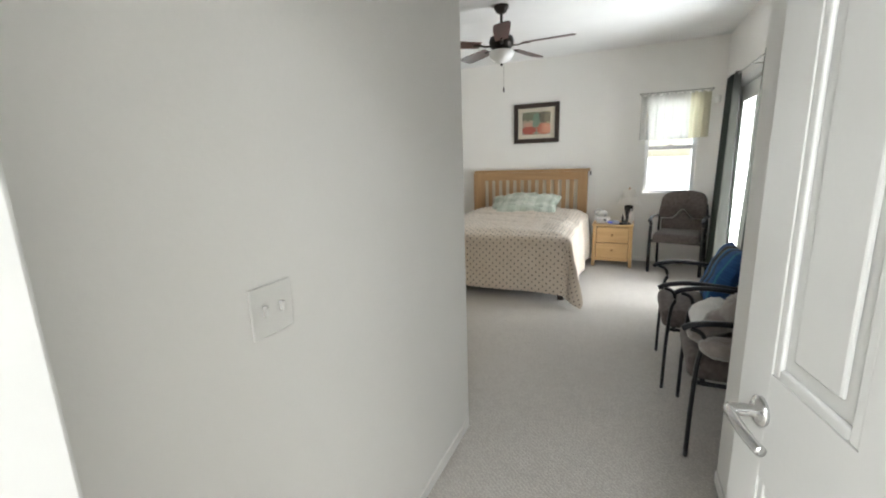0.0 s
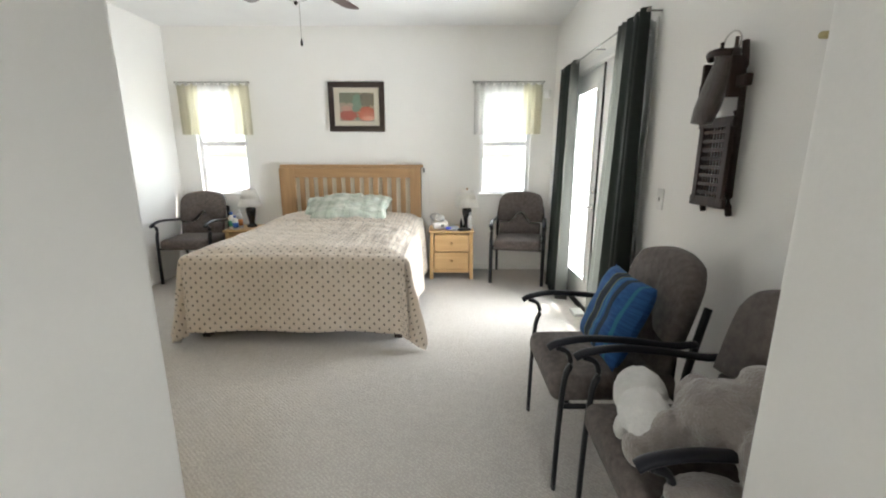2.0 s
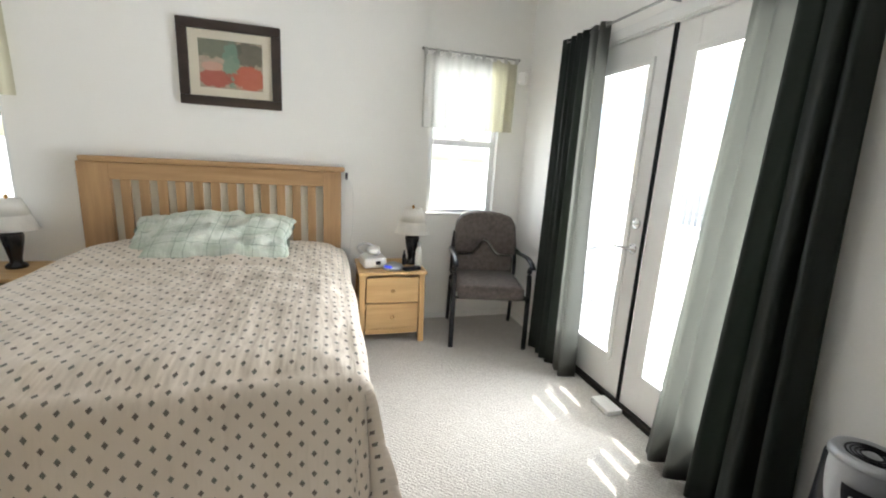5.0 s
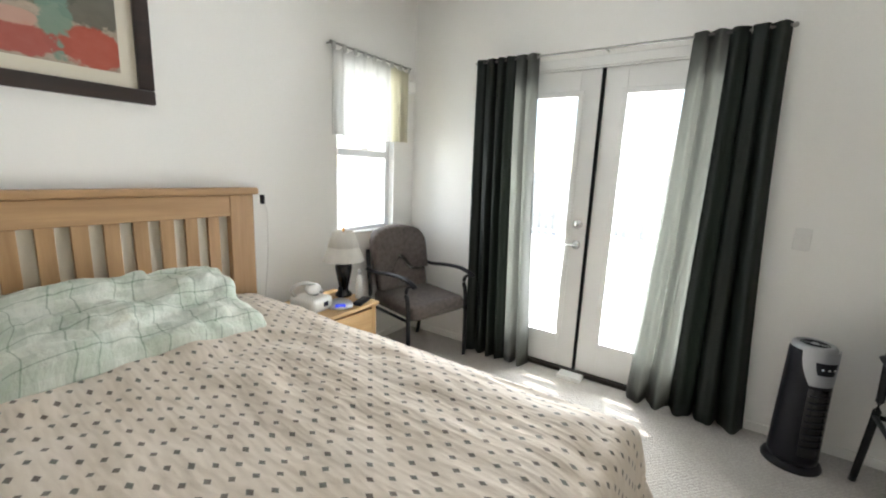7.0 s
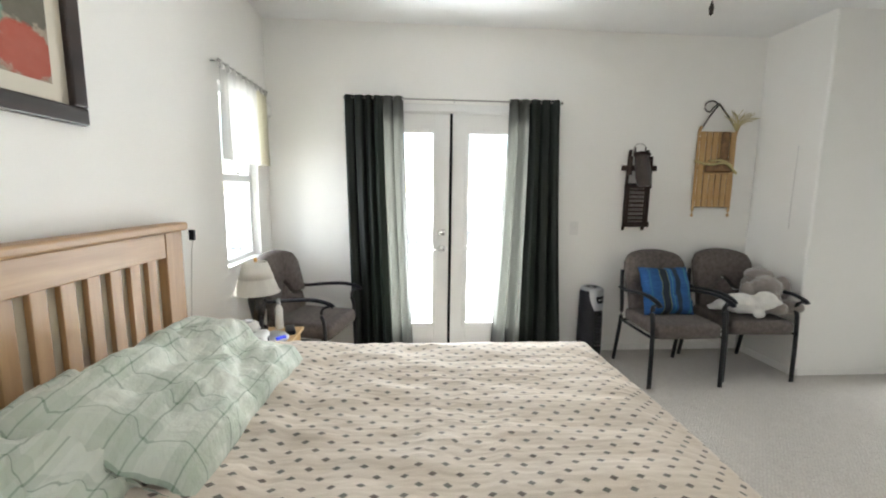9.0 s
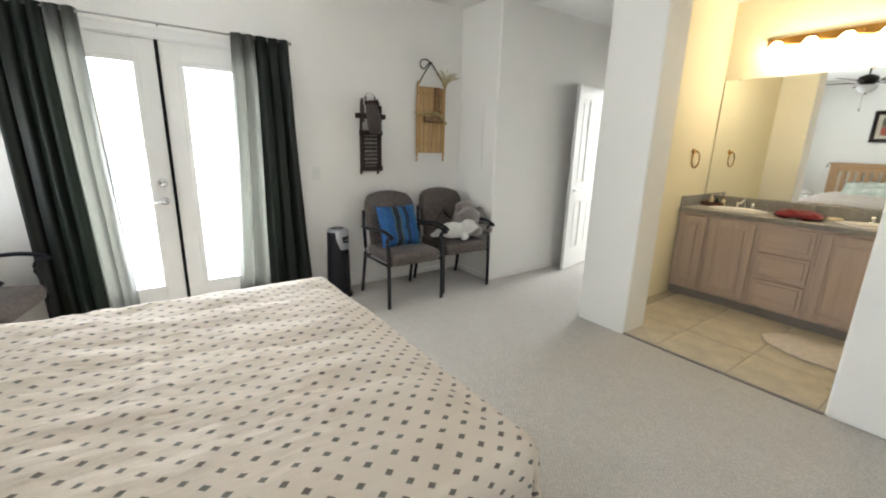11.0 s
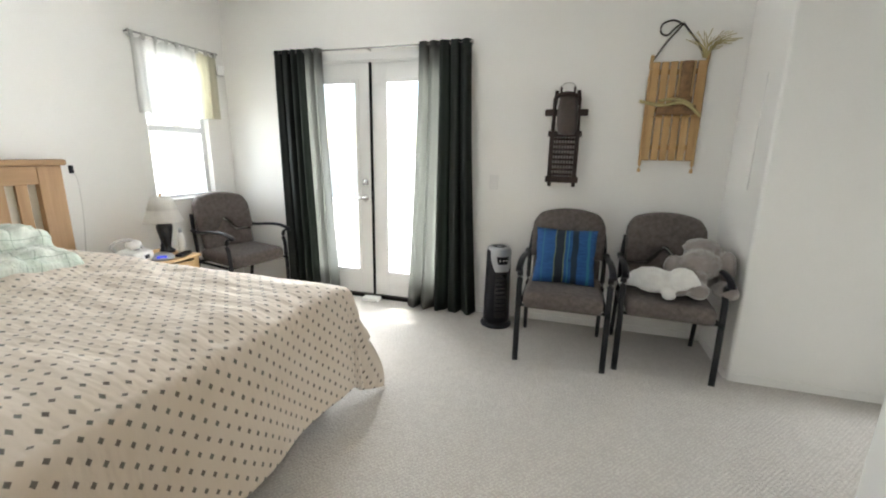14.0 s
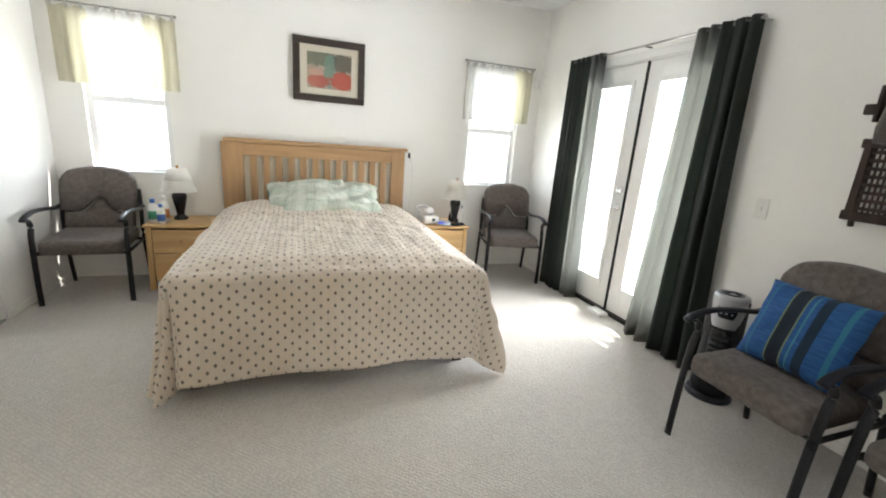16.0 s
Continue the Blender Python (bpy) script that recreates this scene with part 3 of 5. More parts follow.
# ---------------------------------------------------------------- windows and french door
def window(name, x0, x1):
    w = thing(name, (x0 + x1) / 2, YB, WZ0, 0, "white vinyl single-hung window with bright daylight", "window")
    tagged(w, kind="structure")
    hw, h = (x1 - x0) / 2, WZ1 - WZ0
    y0, y1 = 0.05, 0.11
    bm = box(-hw, y0, 0, -hw + 0.045, y1, h, 0.004)
    box(hw - 0.045, y0, 0, hw, y1, h, 0.004, bm=bm)
    box(-hw + 0.045, y0, 0, hw - 0.045, y1, 0.045, 0.004, bm=bm)
    box(-hw + 0.045, y0, h - 0.045, hw - 0.045, y1, h, 0.004, bm=bm)
    part("window_frame", bm, M["vinyl"], w)
    part("meeting_rail", box(-hw + 0.046, y0 - 0.01, h * 0.5 - 0.02, hw - 0.046, y1 - 0.01, h * 0.5 + 0.03, 0.004), M["vinyl"], w)
    for z0, z1, y in ((0.046, h * 0.5 - 0.021, 0.07), (h * 0.5 + 0.031, h - 0.046, 0.085)):
        p = part("pane", box(-hw + 0.046, y, z0, hw - 0.046, y + 0.004, z1), M["pane"], w)
        p.visible_shadow = False
    part("window_sill", box(-hw + 0.002, -0.012, 0.001, hw - 0.002, 0.05, 0.018, 0.004), M["trim"], w)
    part("latch", box(-0.03, y0 - 0.025, h * 0.5 + 0.031, 0.03, y0 - 0.002, h * 0.5 + 0.046, 0.003), M["plastic"], w)
    return w


window("window_1", *WL)
window("window_2", *WR)


def french_leaf(y0, y1, hinge_left):
    d = thing("door_1" if hinge_left else "door_2", XR + 0.045, (y0 + y1) / 2, 0.035, 0, "white glazed french door leaf, closed", "door", "french door leaves")
    tagged(d, kind="structure")
    hw, h, t = (y1 - y0) / 2, 2.015, 0.022
    g0, g1, s = 0.225, 1.86, 0.135
    bm = box(-t, -hw, 0, t, -hw + s, h, 0.003)
    box(-t, hw - s, 0, t, hw, h, 0.003, bm=bm)
    box(-t, -hw + s, 0, t, hw - s, g0, 0.003, bm=bm)
    box(-t, -hw + s, g1, t, hw - s, h, 0.003, bm=bm)
    part("leaf", bm, M["trim"], d)
    e = 0.028
    bm = box(-t - 0.010, -hw + s - e, g0 - e, -t + 0.001, -hw + s + 0.008, g1 + e, 0.004)
    box(-t - 0.010, hw - s - 0.008, g0 - e, -t + 0.001, hw - s + e, g1 + e, 0.004, bm=bm)
    box(-t - 0.009, -hw + s, g0 - e, -t + 0.001, hw - s, g0 + 0.008, 0.004, bm=bm)
    box(-t - 0.009, -hw + s, g1 - 0.008, -t + 0.001, hw - s, g1 + e, 0.004, bm=bm)
    part("glazing_bead", bm, M["trim"], d)
    p = part("pane", box(-0.003, -hw + s, g0, 0.003, hw - s, g1), M["pane"], d)
    p.visible_shadow = False
    for z in (0.2, 1.0, 1.8):
        yy = hw + 0.002 if hinge_left else -hw - 0.002
        part("hinge", box(-t - 0.008, yy - 0.006, z, -t + 0.001, yy + 0.006, z + 0.1, 0.003), M["nickel"], d)
    return d, hw


leaf_a, hw = french_leaf(4.587, 5.332, True)
leaf_b, hw = french_leaf(3.828, 4.573, False)
yk = -hw + 0.065
rose = part("handle", lathe([(0.0, 0), (0.028, 0), (0.030, 0.006), (0.020, 0.012), (0.010, 0.016), (0.010, 0.045), (0.0, 0.046)], 20, None, Matrix.Translation((-0.022, yk, 0.89)) @ pose(0, 0, 0, 0, -90, 0)), M["chrome"], leaf_a, "chrome lever handle", True)
part("lever", tube([(-0.062, yk, 0.89), (-0.066, yk + 0.03, 0.892), (-0.066, yk + 0.075, 0.885), (-0.060, yk + 0.11, 0.89)], 0.008), M["chrome"], rose, "", True)
part("deadbolt", lathe([(0.0, 0), (0.030, 0), (0.031, 0.008), (0.024, 0.014), (0.006, 0.016), (0.006, 0.03), (0.0, 0.03)], 20, None, Matrix.Translation((-0.022, yk, 1.03)) @ pose(0, 0, 0, 0, -90, 0)), M["chrome"], leaf_a, "round chrome deadbolt", True)
part("astragal", box(-0.034, -hw - 0.017, 0.0, -0.0225, -hw + 0.006, 2.015, 0.002), M["rubber"], leaf_a, "dark weatherstrip between the leaves")
bm = box(XR - 0.012, DY0 - 0.058, 0, XR + 0.0, DY0, DZ + 0.058, 0.004)
box(XR - 0.012, DY1, 0, XR, DY1 + 0.058, DZ + 0.058, 0.004, bm=bm)
box(XR - 0.013, DY0, DZ, XR, DY1, DZ + 0.058, 0.004, bm=bm)
box(XR, DY0, 0, XR + T, DY0 + 0.026, DZ - 0.001, 0.002, bm=bm)
box(XR, DY1 - 0.026, 0, XR + T, DY1, DZ - 0.001, 0.002, bm=bm)
box(XR + 0.001, DY0 + 0.027, DZ - 0.010, XR + T, DY1 - 0.027, DZ, 0.001, bm=bm)
struct("trim_french_door", bm, M["trim"], "white glossy french door jamb and casing")
struct("sill_french_door", box(XR - 0.006, DY0 + 0.027, 0.0, XR + T + 0.05, DY1 - 0.027, 0.032, 0.004), M["bronze"], "dark bronze door threshold")
part("door_wedge", box(0.905, 4.50, 0.0, 1.0, 4.66, 0.030, 0.006), M["plastic"], None)
tagged(bpy.data.objects["door_wedge"], "flat white plastic block on the carpet by the door", "door stop")

# unseen cover added to stripe the sunlight: solid by the house, open slats beyond
bm = box(XR + T, 2.0, 2.55, 1.86, 9.5, 2.62)
for k in range(22):
    box(1.905 + k * 0.112, 2.0, 2.55, 1.905 + k * 0.112 + 0.066, 9.5, 2.60, bm=bm)
for y in (2.2, 5.8, 9.3):
    box(XR + T, y, 2.44, 4.4, y + 0.09, 2.549, bm=bm)
    box(4.26, y, -0.1, 4.36, y + 0.09, 2.44, bm=bm)
struct("patio_cover", bm, M["stucco"], "pale slatted cover on posts, added to stripe the sunlight")
fence = thing("fence", 9.0, 4.0, -0.1, 0, "pale weathered slatted garden fence", "fence")
slat_me = mesh_of(box(-0.012, -0.06, 0.05, 0.012, 0.06, 1.55), "slat", M["fence"])
for k in range(90):
    o = new("slat", slat_me)
    o.parent = fence
    o.location = (0, -9 + k * 0.2, random.uniform(-0.02, 0.02))
for z in (0.35, 1.25):
    part("rail", box(0.013, -9.1, z, 0.05, 9.1, z + 0.08), M["fence"], fence)

# ---------------------------------------------------------------- closet mirror doors
def closet_door(y0, y1, x, label):
    d = thing("mirror_door", x, (y0 + y1) / 2, 0.018, 0, label, "mirror door", "sliding closet doors")
    hw, h, w = (y1 - y0) / 2, CZ - 0.05, 0.024
    part("mirror", box(-0.004, -hw + w, w, 0.002, hw - w, h - w), M["mirror"], d, "clear mirror panel")
    for a, b in ((-hw, -hw + w), (hw - w, hw)):
        part("stile", box(-0.014, a, 0, 0.010, b, h, 0.004), M["track"], d)
    part("bottom_rail", box(-0.013, -hw + w, 0, 0.009, hw - w, w, 0.004), M["track"], d)
    part("top_rail", box(-0.013, -hw + w, h - w, 0.009, hw - w, h, 0.004), M["track"], d)
    return d


closet_door(3.955, CY1 - 0.004, XL - 0.045, "tall sliding closet door of mirror glass in grey metal")
closet_door(CY0 + 0.004, 3.985, XL - 0.017, "tall sliding closet door of mirror glass in grey metal")
bm = box(XL - 0.065, CY0 + 0.002, 0.001, XL + 0.004, CY1 - 0.002, 0.010, 0.002)
for dx in (-0.062, -0.032, -0.004):
    box(XL + dx, CY0 + 0.002, 0.010, XL + dx + 0.004, CY1 - 0.002, 0.017, bm=bm)
struct("trim_closet_track", bm, M["track"], "grey metal closet floor track")
struct("trim_closet_fascia", box(XL - 0.07, CY0 + 0.002, CZ - 0.045, XL + 0.006, CY1 - 0.002, CZ - 0.001, 0.003), M["track"], "grey metal closet top track")

# ---------------------------------------------------------------- curtains and valances
def rod(name, a, b, r, label, n_rings, wall_axis, span):
    t = thing(name, *a, 0, label, "curtain rod")
    a, b = Vector(a), Vector(b)
    d = b - a
    part("rod", tube([(0, 0, 0), tuple(d)], r, 10, smooth_steps=1), M["rodm"], t, "", True)
    for p in (Vector(), d):
        part("finial", ball(*p, r * 2.0, r * 2.0, r * 2.0), M["rodm"], t, "", True)
    off = Vector((span, 0, 0)) if wall_axis == "x" else Vector((0, span, 0))
    for k in (0.01, 0.5, 0.99):
        p = d * k
        part("bracket", tube([tuple(p), tuple(p + off)], r * 0.8, 8, smooth_steps=1), M["rodm"], t, "", True)
    return t


rod("curtain_rod", (0.925, 3.69, 2.135), (0.925, 5.435, 2.135), 0.0065, "thin grey metal curtain rod on brackets", 0, "x", 0.083)


def curtain(y_top0, y_top1, y_bot0, y_bot1, folds, seed, zb, inner_first, label):
    t = thing("curtain", 0.925, (y_top0 + y_top1) / 2, 0, 0, label, "curtain", "french door curtains")
    cy = (y_top0 + y_top1) / 2

    def f(s, v):
        z = 2.155 + (zb - 2.155) * v
        y = (y_top0 + (y_top1 - y_top0) * s) * (1 - v ** 1.3) + (y_bot0 + (y_bot1 - y_bot0) * s) * v ** 1.3
        ph = 2 * math.pi * folds * s + seed + 0.6 * noise.noise(Vector((s * 3, v * 1.5, seed)))
        amp = 0.022 + 0.028 * v
        x = math.sin(ph) * amp + 0.30 * amp * math.sin(2.3 * ph + 1) - 0.02 * v
        return (x, y - cy + 0.012 * math.cos(ph), z)
    # k: inner share of the width that gets the paler, backlit colour
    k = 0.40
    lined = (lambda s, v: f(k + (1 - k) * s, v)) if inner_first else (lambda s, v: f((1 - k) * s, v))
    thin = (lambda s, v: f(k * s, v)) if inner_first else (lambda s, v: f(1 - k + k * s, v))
    for g, name, m, lab in ((lined, "lined_cloth", "curtain", ""), (thin, "thin_edge", "curtain_backlit", "edge coloured paler, for daylight showing through")):
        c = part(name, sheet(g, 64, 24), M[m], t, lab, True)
        md = c.modifiers.new("thickness", "SOLIDIFY")
        md.thickness = 0.002
    for k in range(folds + 1):
        yy = y_top0 + (y_top1 - y_top0) * (k + 0.3) / (folds + 1) - cy
        b = bmesh.new()
        ring = [(0.013 * math.cos(a), yy, 2.137 + 0.016 * math.sin(a)) for a in [2 * math.pi * q / 10 for q in range(11)]]
        part("ring", tube(ring, 0.0025, 6, b, 1), M["nickel"], t)
    return t


curtain(4.965, 5.425, 4.88, 5.38, 6, 0.3, 0.02, True, "dark green full-length curtain gathered beside the french door")
curtain(3.70, 4.115, 3.60, 4.22, 5, 1.7, 0.02, False, "dark green full-length curtain gathered beside the french door")


def valance(x0, x1, z1, z0, mats, folds, seed, label):
    rod("valance_rod", (x0, YB - 0.05, z1), (x1, YB - 0.05, z1), 0.006, "thin metal rod above the window", 0, "y", 0.049)
    t = thing("valance", (x0 + x1) / 2, YB - 0.05, z0, 0, label, "valance", "window valances")
    cx, w, h = (x0 + x1) / 2, x1 - x0, z1 - z0

    def make(s0, s1, depth):
        def f(s, v):
            q = s0 + (s1 - s0) * s
            ph = 2 * math.pi * folds * q + seed
            amp = 0.008 + 0.012 * v
            sag = 0.012 * math.cos(2 * math.pi * q * 9) * (1 - v) ** 3
            return ((q - 0.5) * w * 0.98 + 0.004 * math.sin(ph * 1.7), depth + amp * math.sin(ph + 0.8 * noise.noise(Vector((q * 4, v * 2, seed)))), (h - 0.025 + sag) * (1 - v) + 0.010 * noise.noise(Vector((q * 6, seed, 0))) * v)
        return f
    for s0, s1, m in mats:
        part("cloth", sheet(make(s0, s1, 0.0), max(8, int(80 * (s1 - s0))), 14), M[m], t, "", True)
    for k in range(9):
        xx = (k / 8 - 0.5) * w * 0.95
        part("tab", box(xx - 0.012, -0.009, h - 0.035, xx + 0.012, 0.009, h + 0.010, 0.002), M["sheer_white"], t)
    return t


valance(0.10, 0.875, 2.145, 1.585, ((0, 0.72, "sheer_white"), (0.72, 1.0, "sheer_yellow")), 8, 0.4, "white and yellow sheer tab-top valance")
valance(-3.22, -2.40, 2.145, 1.585, ((0, 0.30, "sheer_yellow"), (0.30, 0.72, "sheer_white"), (0.72, 1.0, "sheer_yellow")), 8, 2.0, "cream and yellow sheer tab-top valance")

# ---------------------------------------------------------------- bed
BX0, BX1 = -2.09, -0.48
BC = (BX0 + BX1) / 2
bed = thing("bed", BC, 5.995, 0, 0, "honey oak bed with slatted mission headboard", "bed")
hb = part("headboard", box(-0.745, -0.02, 0.55, 0.745, 0.02, 0.62, 0.004), M["oak_x"], bed, "slatted honey oak headboard")
for s in (-1, 1):
    part("post", box(s * 0.78 - 0.06 if s < 0 else 0.665, -0.026, 0, s * 0.78 + 0.115 if s < 0 else 0.795, 0.026, 1.215, 0.005), M["oak_z"], bed)
part("top_rail", box(-0.795, -0.022, 1.105, 0.795, 0.022, 1.214, 0.004), M["oak_x"], hb)
part("cap", box(-0.82, -0.045, 1.216, 0.82, 0.035, 1.252, 0.010), M["oak_x"], hb)
sl = mesh_of(box(-0.029, -0.010, 0.615, 0.029, 0.010, 1.11, 0.003), "slat", M["oak_z"])
for k in range(12):
    o = new("slat", sl)
    o.parent = hb
    o.location = (-0.585 + k * 1.17 / 11, 0, 0)
# added panel: its pale colour stands in for the lit wall behind
part("back_panel", box(-0.664, 0.0115, 0.60, 0.664, 0.0165, 1.108), M["mat_board"], hb, "added pale panel in place of the lit wall behind the slats")
part("side_rail", box(-0.79, -1.945, 0.18, -0.765, -0.03, 0.30, 0.004), M["bed_rail"], bed)
part("side_rail", box(0.765, -1.945, 0.18, 0.79, -0.03, 0.30, 0.004), M["bed_rail"], bed)
part("foot_rail", box(-0.79, -1.97, 0.17, 0.79, -1.946, 0.28, 0.004), M["bed_rail"], bed)
for sx in (-0.76, 0.70):
    part("leg", box(sx, -1.925, 0, sx + 0.06, -1.865, 0.19, 0.004), M["bed_rail"], bed)
box_spring = part("box_spring", box(BC - 0.755, 4.05, 0.205, BC + 0.755, 5.96, 0.40, 0.03), M["sheet_blue"], None)
tagged(box_spring, "pale box spring on the bed frame", "box spring")
mattress = part("mattress", box(BC - 0.755, 4.05, 0.402, BC + 0.755, 5.96, 0.645, 0.05, seg=4), M["mattress"], None)
tagged(mattress, "thick white mattress on the box spring", "mattress")


def spread_at(s, t):
    hx, y0, y1, top, r = 0.765, 4.045, 5.925, 0.672, 0.07
    L, W = 0.635, 2 * 0.765 + 1.20
    u = (s - 0.5) * W
    v = y0 - L + (y1 - y0 + L) * t
    ou = max(abs(u) - hx, 0) * (1 if u > 0 else -1)
    ov = min(v - y0, 0)
    px, py = max(-hx, min(hx, u)), max(v, y0)
    d = max(abs(ou), abs(ov)) + 0.12 * min(abs(ou), abs(ov))
    ln = max(1e-9, math.hypot(ou, ov))
    swell = 0.012 * noise.noise(Vector((u * 2.0, v * 2.0, 3))) + 0.010 * noise.noise(Vector((v * 2.2 + u * 2, u * 9 - v * 3, 1))) + 0.010 * abs(noise.noise(Vector((u * 2.5 - v * 2, v * 5 + u * 5, 8)))) * max(0, min(1, (v - 4.3) / 0.6))
    near_head = max(0, min(1, (v - 4.35) / 0.7))
    swell += 0.012 * (1 - abs(noise.noise(Vector((u * 0.9 + v * 0.5, v * 6.5 + u * 1.2, 4))))) ** 4 * (0.35 + 0.65 * near_head) - 0.006
    swell += 0.012 * (1 - abs(noise.noise(Vector((u * 5.0 + v * 3.5, (v - u) * 1.1, 12))))) ** 5 * near_head * max(0, min(1, (u + 0.2) / 0.5))
    hump = 0.05 * max(0, 1 - ((v - 5.6) / 0.35) ** 2) * max(0, 1 - (u / 0.85) ** 4)
    crown = 0.02 * (1 - (u / 1.3) ** 2)
    if d < 1e-6:
        edge = min(hx - abs(u), v - y0)
        rnd = -0.035 * max(0, 1 - edge / 0.16) ** 2
        return (px, py, top + swell + hump + crown + rnd)
    dx, dy = ou / ln, ov / ln
    ang = math.atan2(dy, dx)
    along = v if abs(ou) > abs(ov) else u
    corner = min(abs(ou), abs(ov)) / max(0.001, max(abs(ou), abs(ov)))
    fold = (0.018 * math.sin(along * 9 + 1) + 0.03 * noise.noise(Vector((along * 3.0, 7, 0)))) * min(1, d / 0.3)
    fold += 0.05 * corner * math.sin(ang * 14) * min(1, d / 0.35)
    q = min(d, 0.13)
    out = 0.055 * (1 - (1 - q / 0.13) ** 2) + 0.03 * d / 0.5 + fold + (0.17 if ou > 0 else 0.08) * corner * d
    if ou < 0 and ov > -0.02:
        out *= 1.2
    drop = q * q / 0.26 + (d - q) * 0.97
    z = top + crown - 0.035 + swell * 0.3 - drop
    if z < 0.012:
        out += (0.012 - z) * 0.6
        z = 0.012
    return (px + dx * out, py + dy * out, z)


bedspread = part("bedspread", sheet(lambda s, t: tuple(Vector(spread_at(s, t)) + Vector((BC, 0, 0))), 150, 130, lambda s, t: ((s - 0.5) * 2.73, t * 2.45)), M["spread"], None, "", True)
tagged(bedspread, "cream bedspread printed with small dark diamonds, draped over the mattress", "bedspread")
edge = [spread_at(0, 1 - k / 40) for k in range(41)] + [spread_at(k / 60, 0) for k in range(1, 61)] + [spread_at(1, k / 40) for k in range(1, 41)]
part("hem", tube([(p[0] + BC, p[1], p[2] + 0.004) for p in edge], 0.0055, 6, None, 1), M["mattress"], bedspread, "stitched cream hem", True)
md = bedspread.modifiers.new("thickness", "SOLIDIFY")
md.thickness, md.offset = 0.006, 1


def pillow(x, y, z, rx, rz, w, d, h, seed, label):
    ob = part("pillow", cushion_bm(w, d, h, (w, d), 40, 0.45, 0.045, seed), M["plaid"], None, "", True)
    ob.matrix_basis = pose(x, y, z, rx, 0, rz)
    return tagged(ob, label, "pillow", "bed pillows")


pillow(-1.21, 5.61, 0.715, 22, -3, 0.80, 0.48, 0.17, 0.0, "soft green and white plaid pillow on the bed")
pillow(-1.50, 5.74, 0.73, 28, 6, 0.50, 0.38, 0.12, 4.0, "green plaid pillow tucked behind another pillow")

# phone charger hung on the headboard
ch = thing("charger_cord", -0.455, 5.965, 1.19, 0, "black charger plug with a pale cord on the headboard", "charger")
part("plug", box(-0.008, -0.035, -0.025, 0.010, -0.01, 0.025, 0.004), M["black_plastic"], ch)
part("cord", tube([(0.015, -0.02, -0.02), (0.05, 0.01, -0.10), (0.055, 0.03, -0.35), (0.03, 0.03, -0.62), (0.06, 0.03, -0.9)], 0.003, 6), M["plastic"], ch, "", True)

# ---------------------------------------------------------------- night stands
def nightstand(x, y, w, label):
    n = thing("nightstand", x, y, 0, 0, label, "nightstand", "night stands")
    d, h, hw = 0.40, 0.55, w / 2
    y0 = -0.0
    bm = box(-hw + 0.022, 0.012, 0.10, -hw + 0.04, d, h - 0.024)
    box(hw - 0.04, 0.012, 0.10, hw - 0.022, d, h - 0.024, bm=bm)
    box(-hw + 0.04, 0.012, 0.10, hw - 0.04, d, 0.118, bm=bm)
    box(-hw + 0.04, d - 0.012, 0.118, hw - 0.04, d, h - 0.024, bm=bm)
    box(-hw + 0.04, 0.016, 0.29, hw - 0.04, d - 0.012, 0.31, bm=bm)
    part("body", bm, M["pine_z"], n)
    part("top", box(-hw - 0.012, -0.02, h - 0.023, hw + 0.012, d + 0.01, h, 0.006), M["pine_x"], n)
    for sx in (-hw, hw - 0.042):
        for sy in (0.0, d - 0.042):
            b = box(sx, sy, 0, sx + 0.042, sy + 0.042, h - 0.0235, 0.004)
            for vtx in b.verts:
                if vtx.co.z < 0.1:
                    vtx.co.x += 0.008 * (1 if sx < 0 else -1) * (-1)
            part("leg", b, M["pine_z"], n)
    part("apron", box(-hw + 0.043, 0.006, 0.075, hw - 0.043, 0.022, 0.115, 0.003), M["pine_x"], n)
    for z0, z1 in ((0.122, 0.311), (0.319, 0.508)):
        dr = part("drawer", box(-hw + 0.046, -0.008, z0, hw - 0.046, 0.014, z1, 0.005), M["pine_x"], n)
        part("knob", lathe([(0.0, 0), (0.008, 0), (0.007, 0.012), (0.016, 0.020), (0.015, 0.028), (0.0, 0.032)], 14, None, Matrix.Translation((0, -0.008, (z0 + z1) / 2)) @ pose(0, 0, 0, 90, 0, 0)), M["pine_z"], dr, "round pale wooden knob", True)
    return n


nightstand(-0.14, 5.605, 0.47, "light pine two-drawer nightstand beside the bed")
nightstand(-2.40, 5.625, 0.48, "light pine two-drawer nightstand beside the bed")
NT = 0.55


def table_lamp(x, y, label):
    l = thing("table_lamp", x, y, NT, 0, label, "lamp", "bedside lamps")
    part("base", lathe([(0.0, 0), (0.046, 0), (0.048, 0.008), (0.042, 0.020), (0.027, 0.030), (0.026, 0.045), (0.034, 0.085), (0.044, 0.135), (0.048, 0.165), (0.044, 0.182), (0.018, 0.192), (0.009, 0.205), (0.009, 0.23), (0.0, 0.23)], 22), M["dark_glass"], l, "glossy black turned base", True)
    part("shade", lathe([(0.118, 0.200), (0.114, 0.201), (0.084, 0.275), (0.054, 0.355), (0.057, 0.356), (0.088, 0.275)], 28), M["shade"], l, "white flared cloth shade", True)
    part("finial", ball(0, 0, 0.365, 0.009, 0.009, 0.013), M["brass"], l, "", True)
    for o in l.children:
        o.scale = (1.15, 1.15, 1.2)
    return l


table_lamp(0.035, 5.84, "small black table lamp with a white shade")
table_lamp(-2.44, 5.865, "small black table lamp with a white shade")

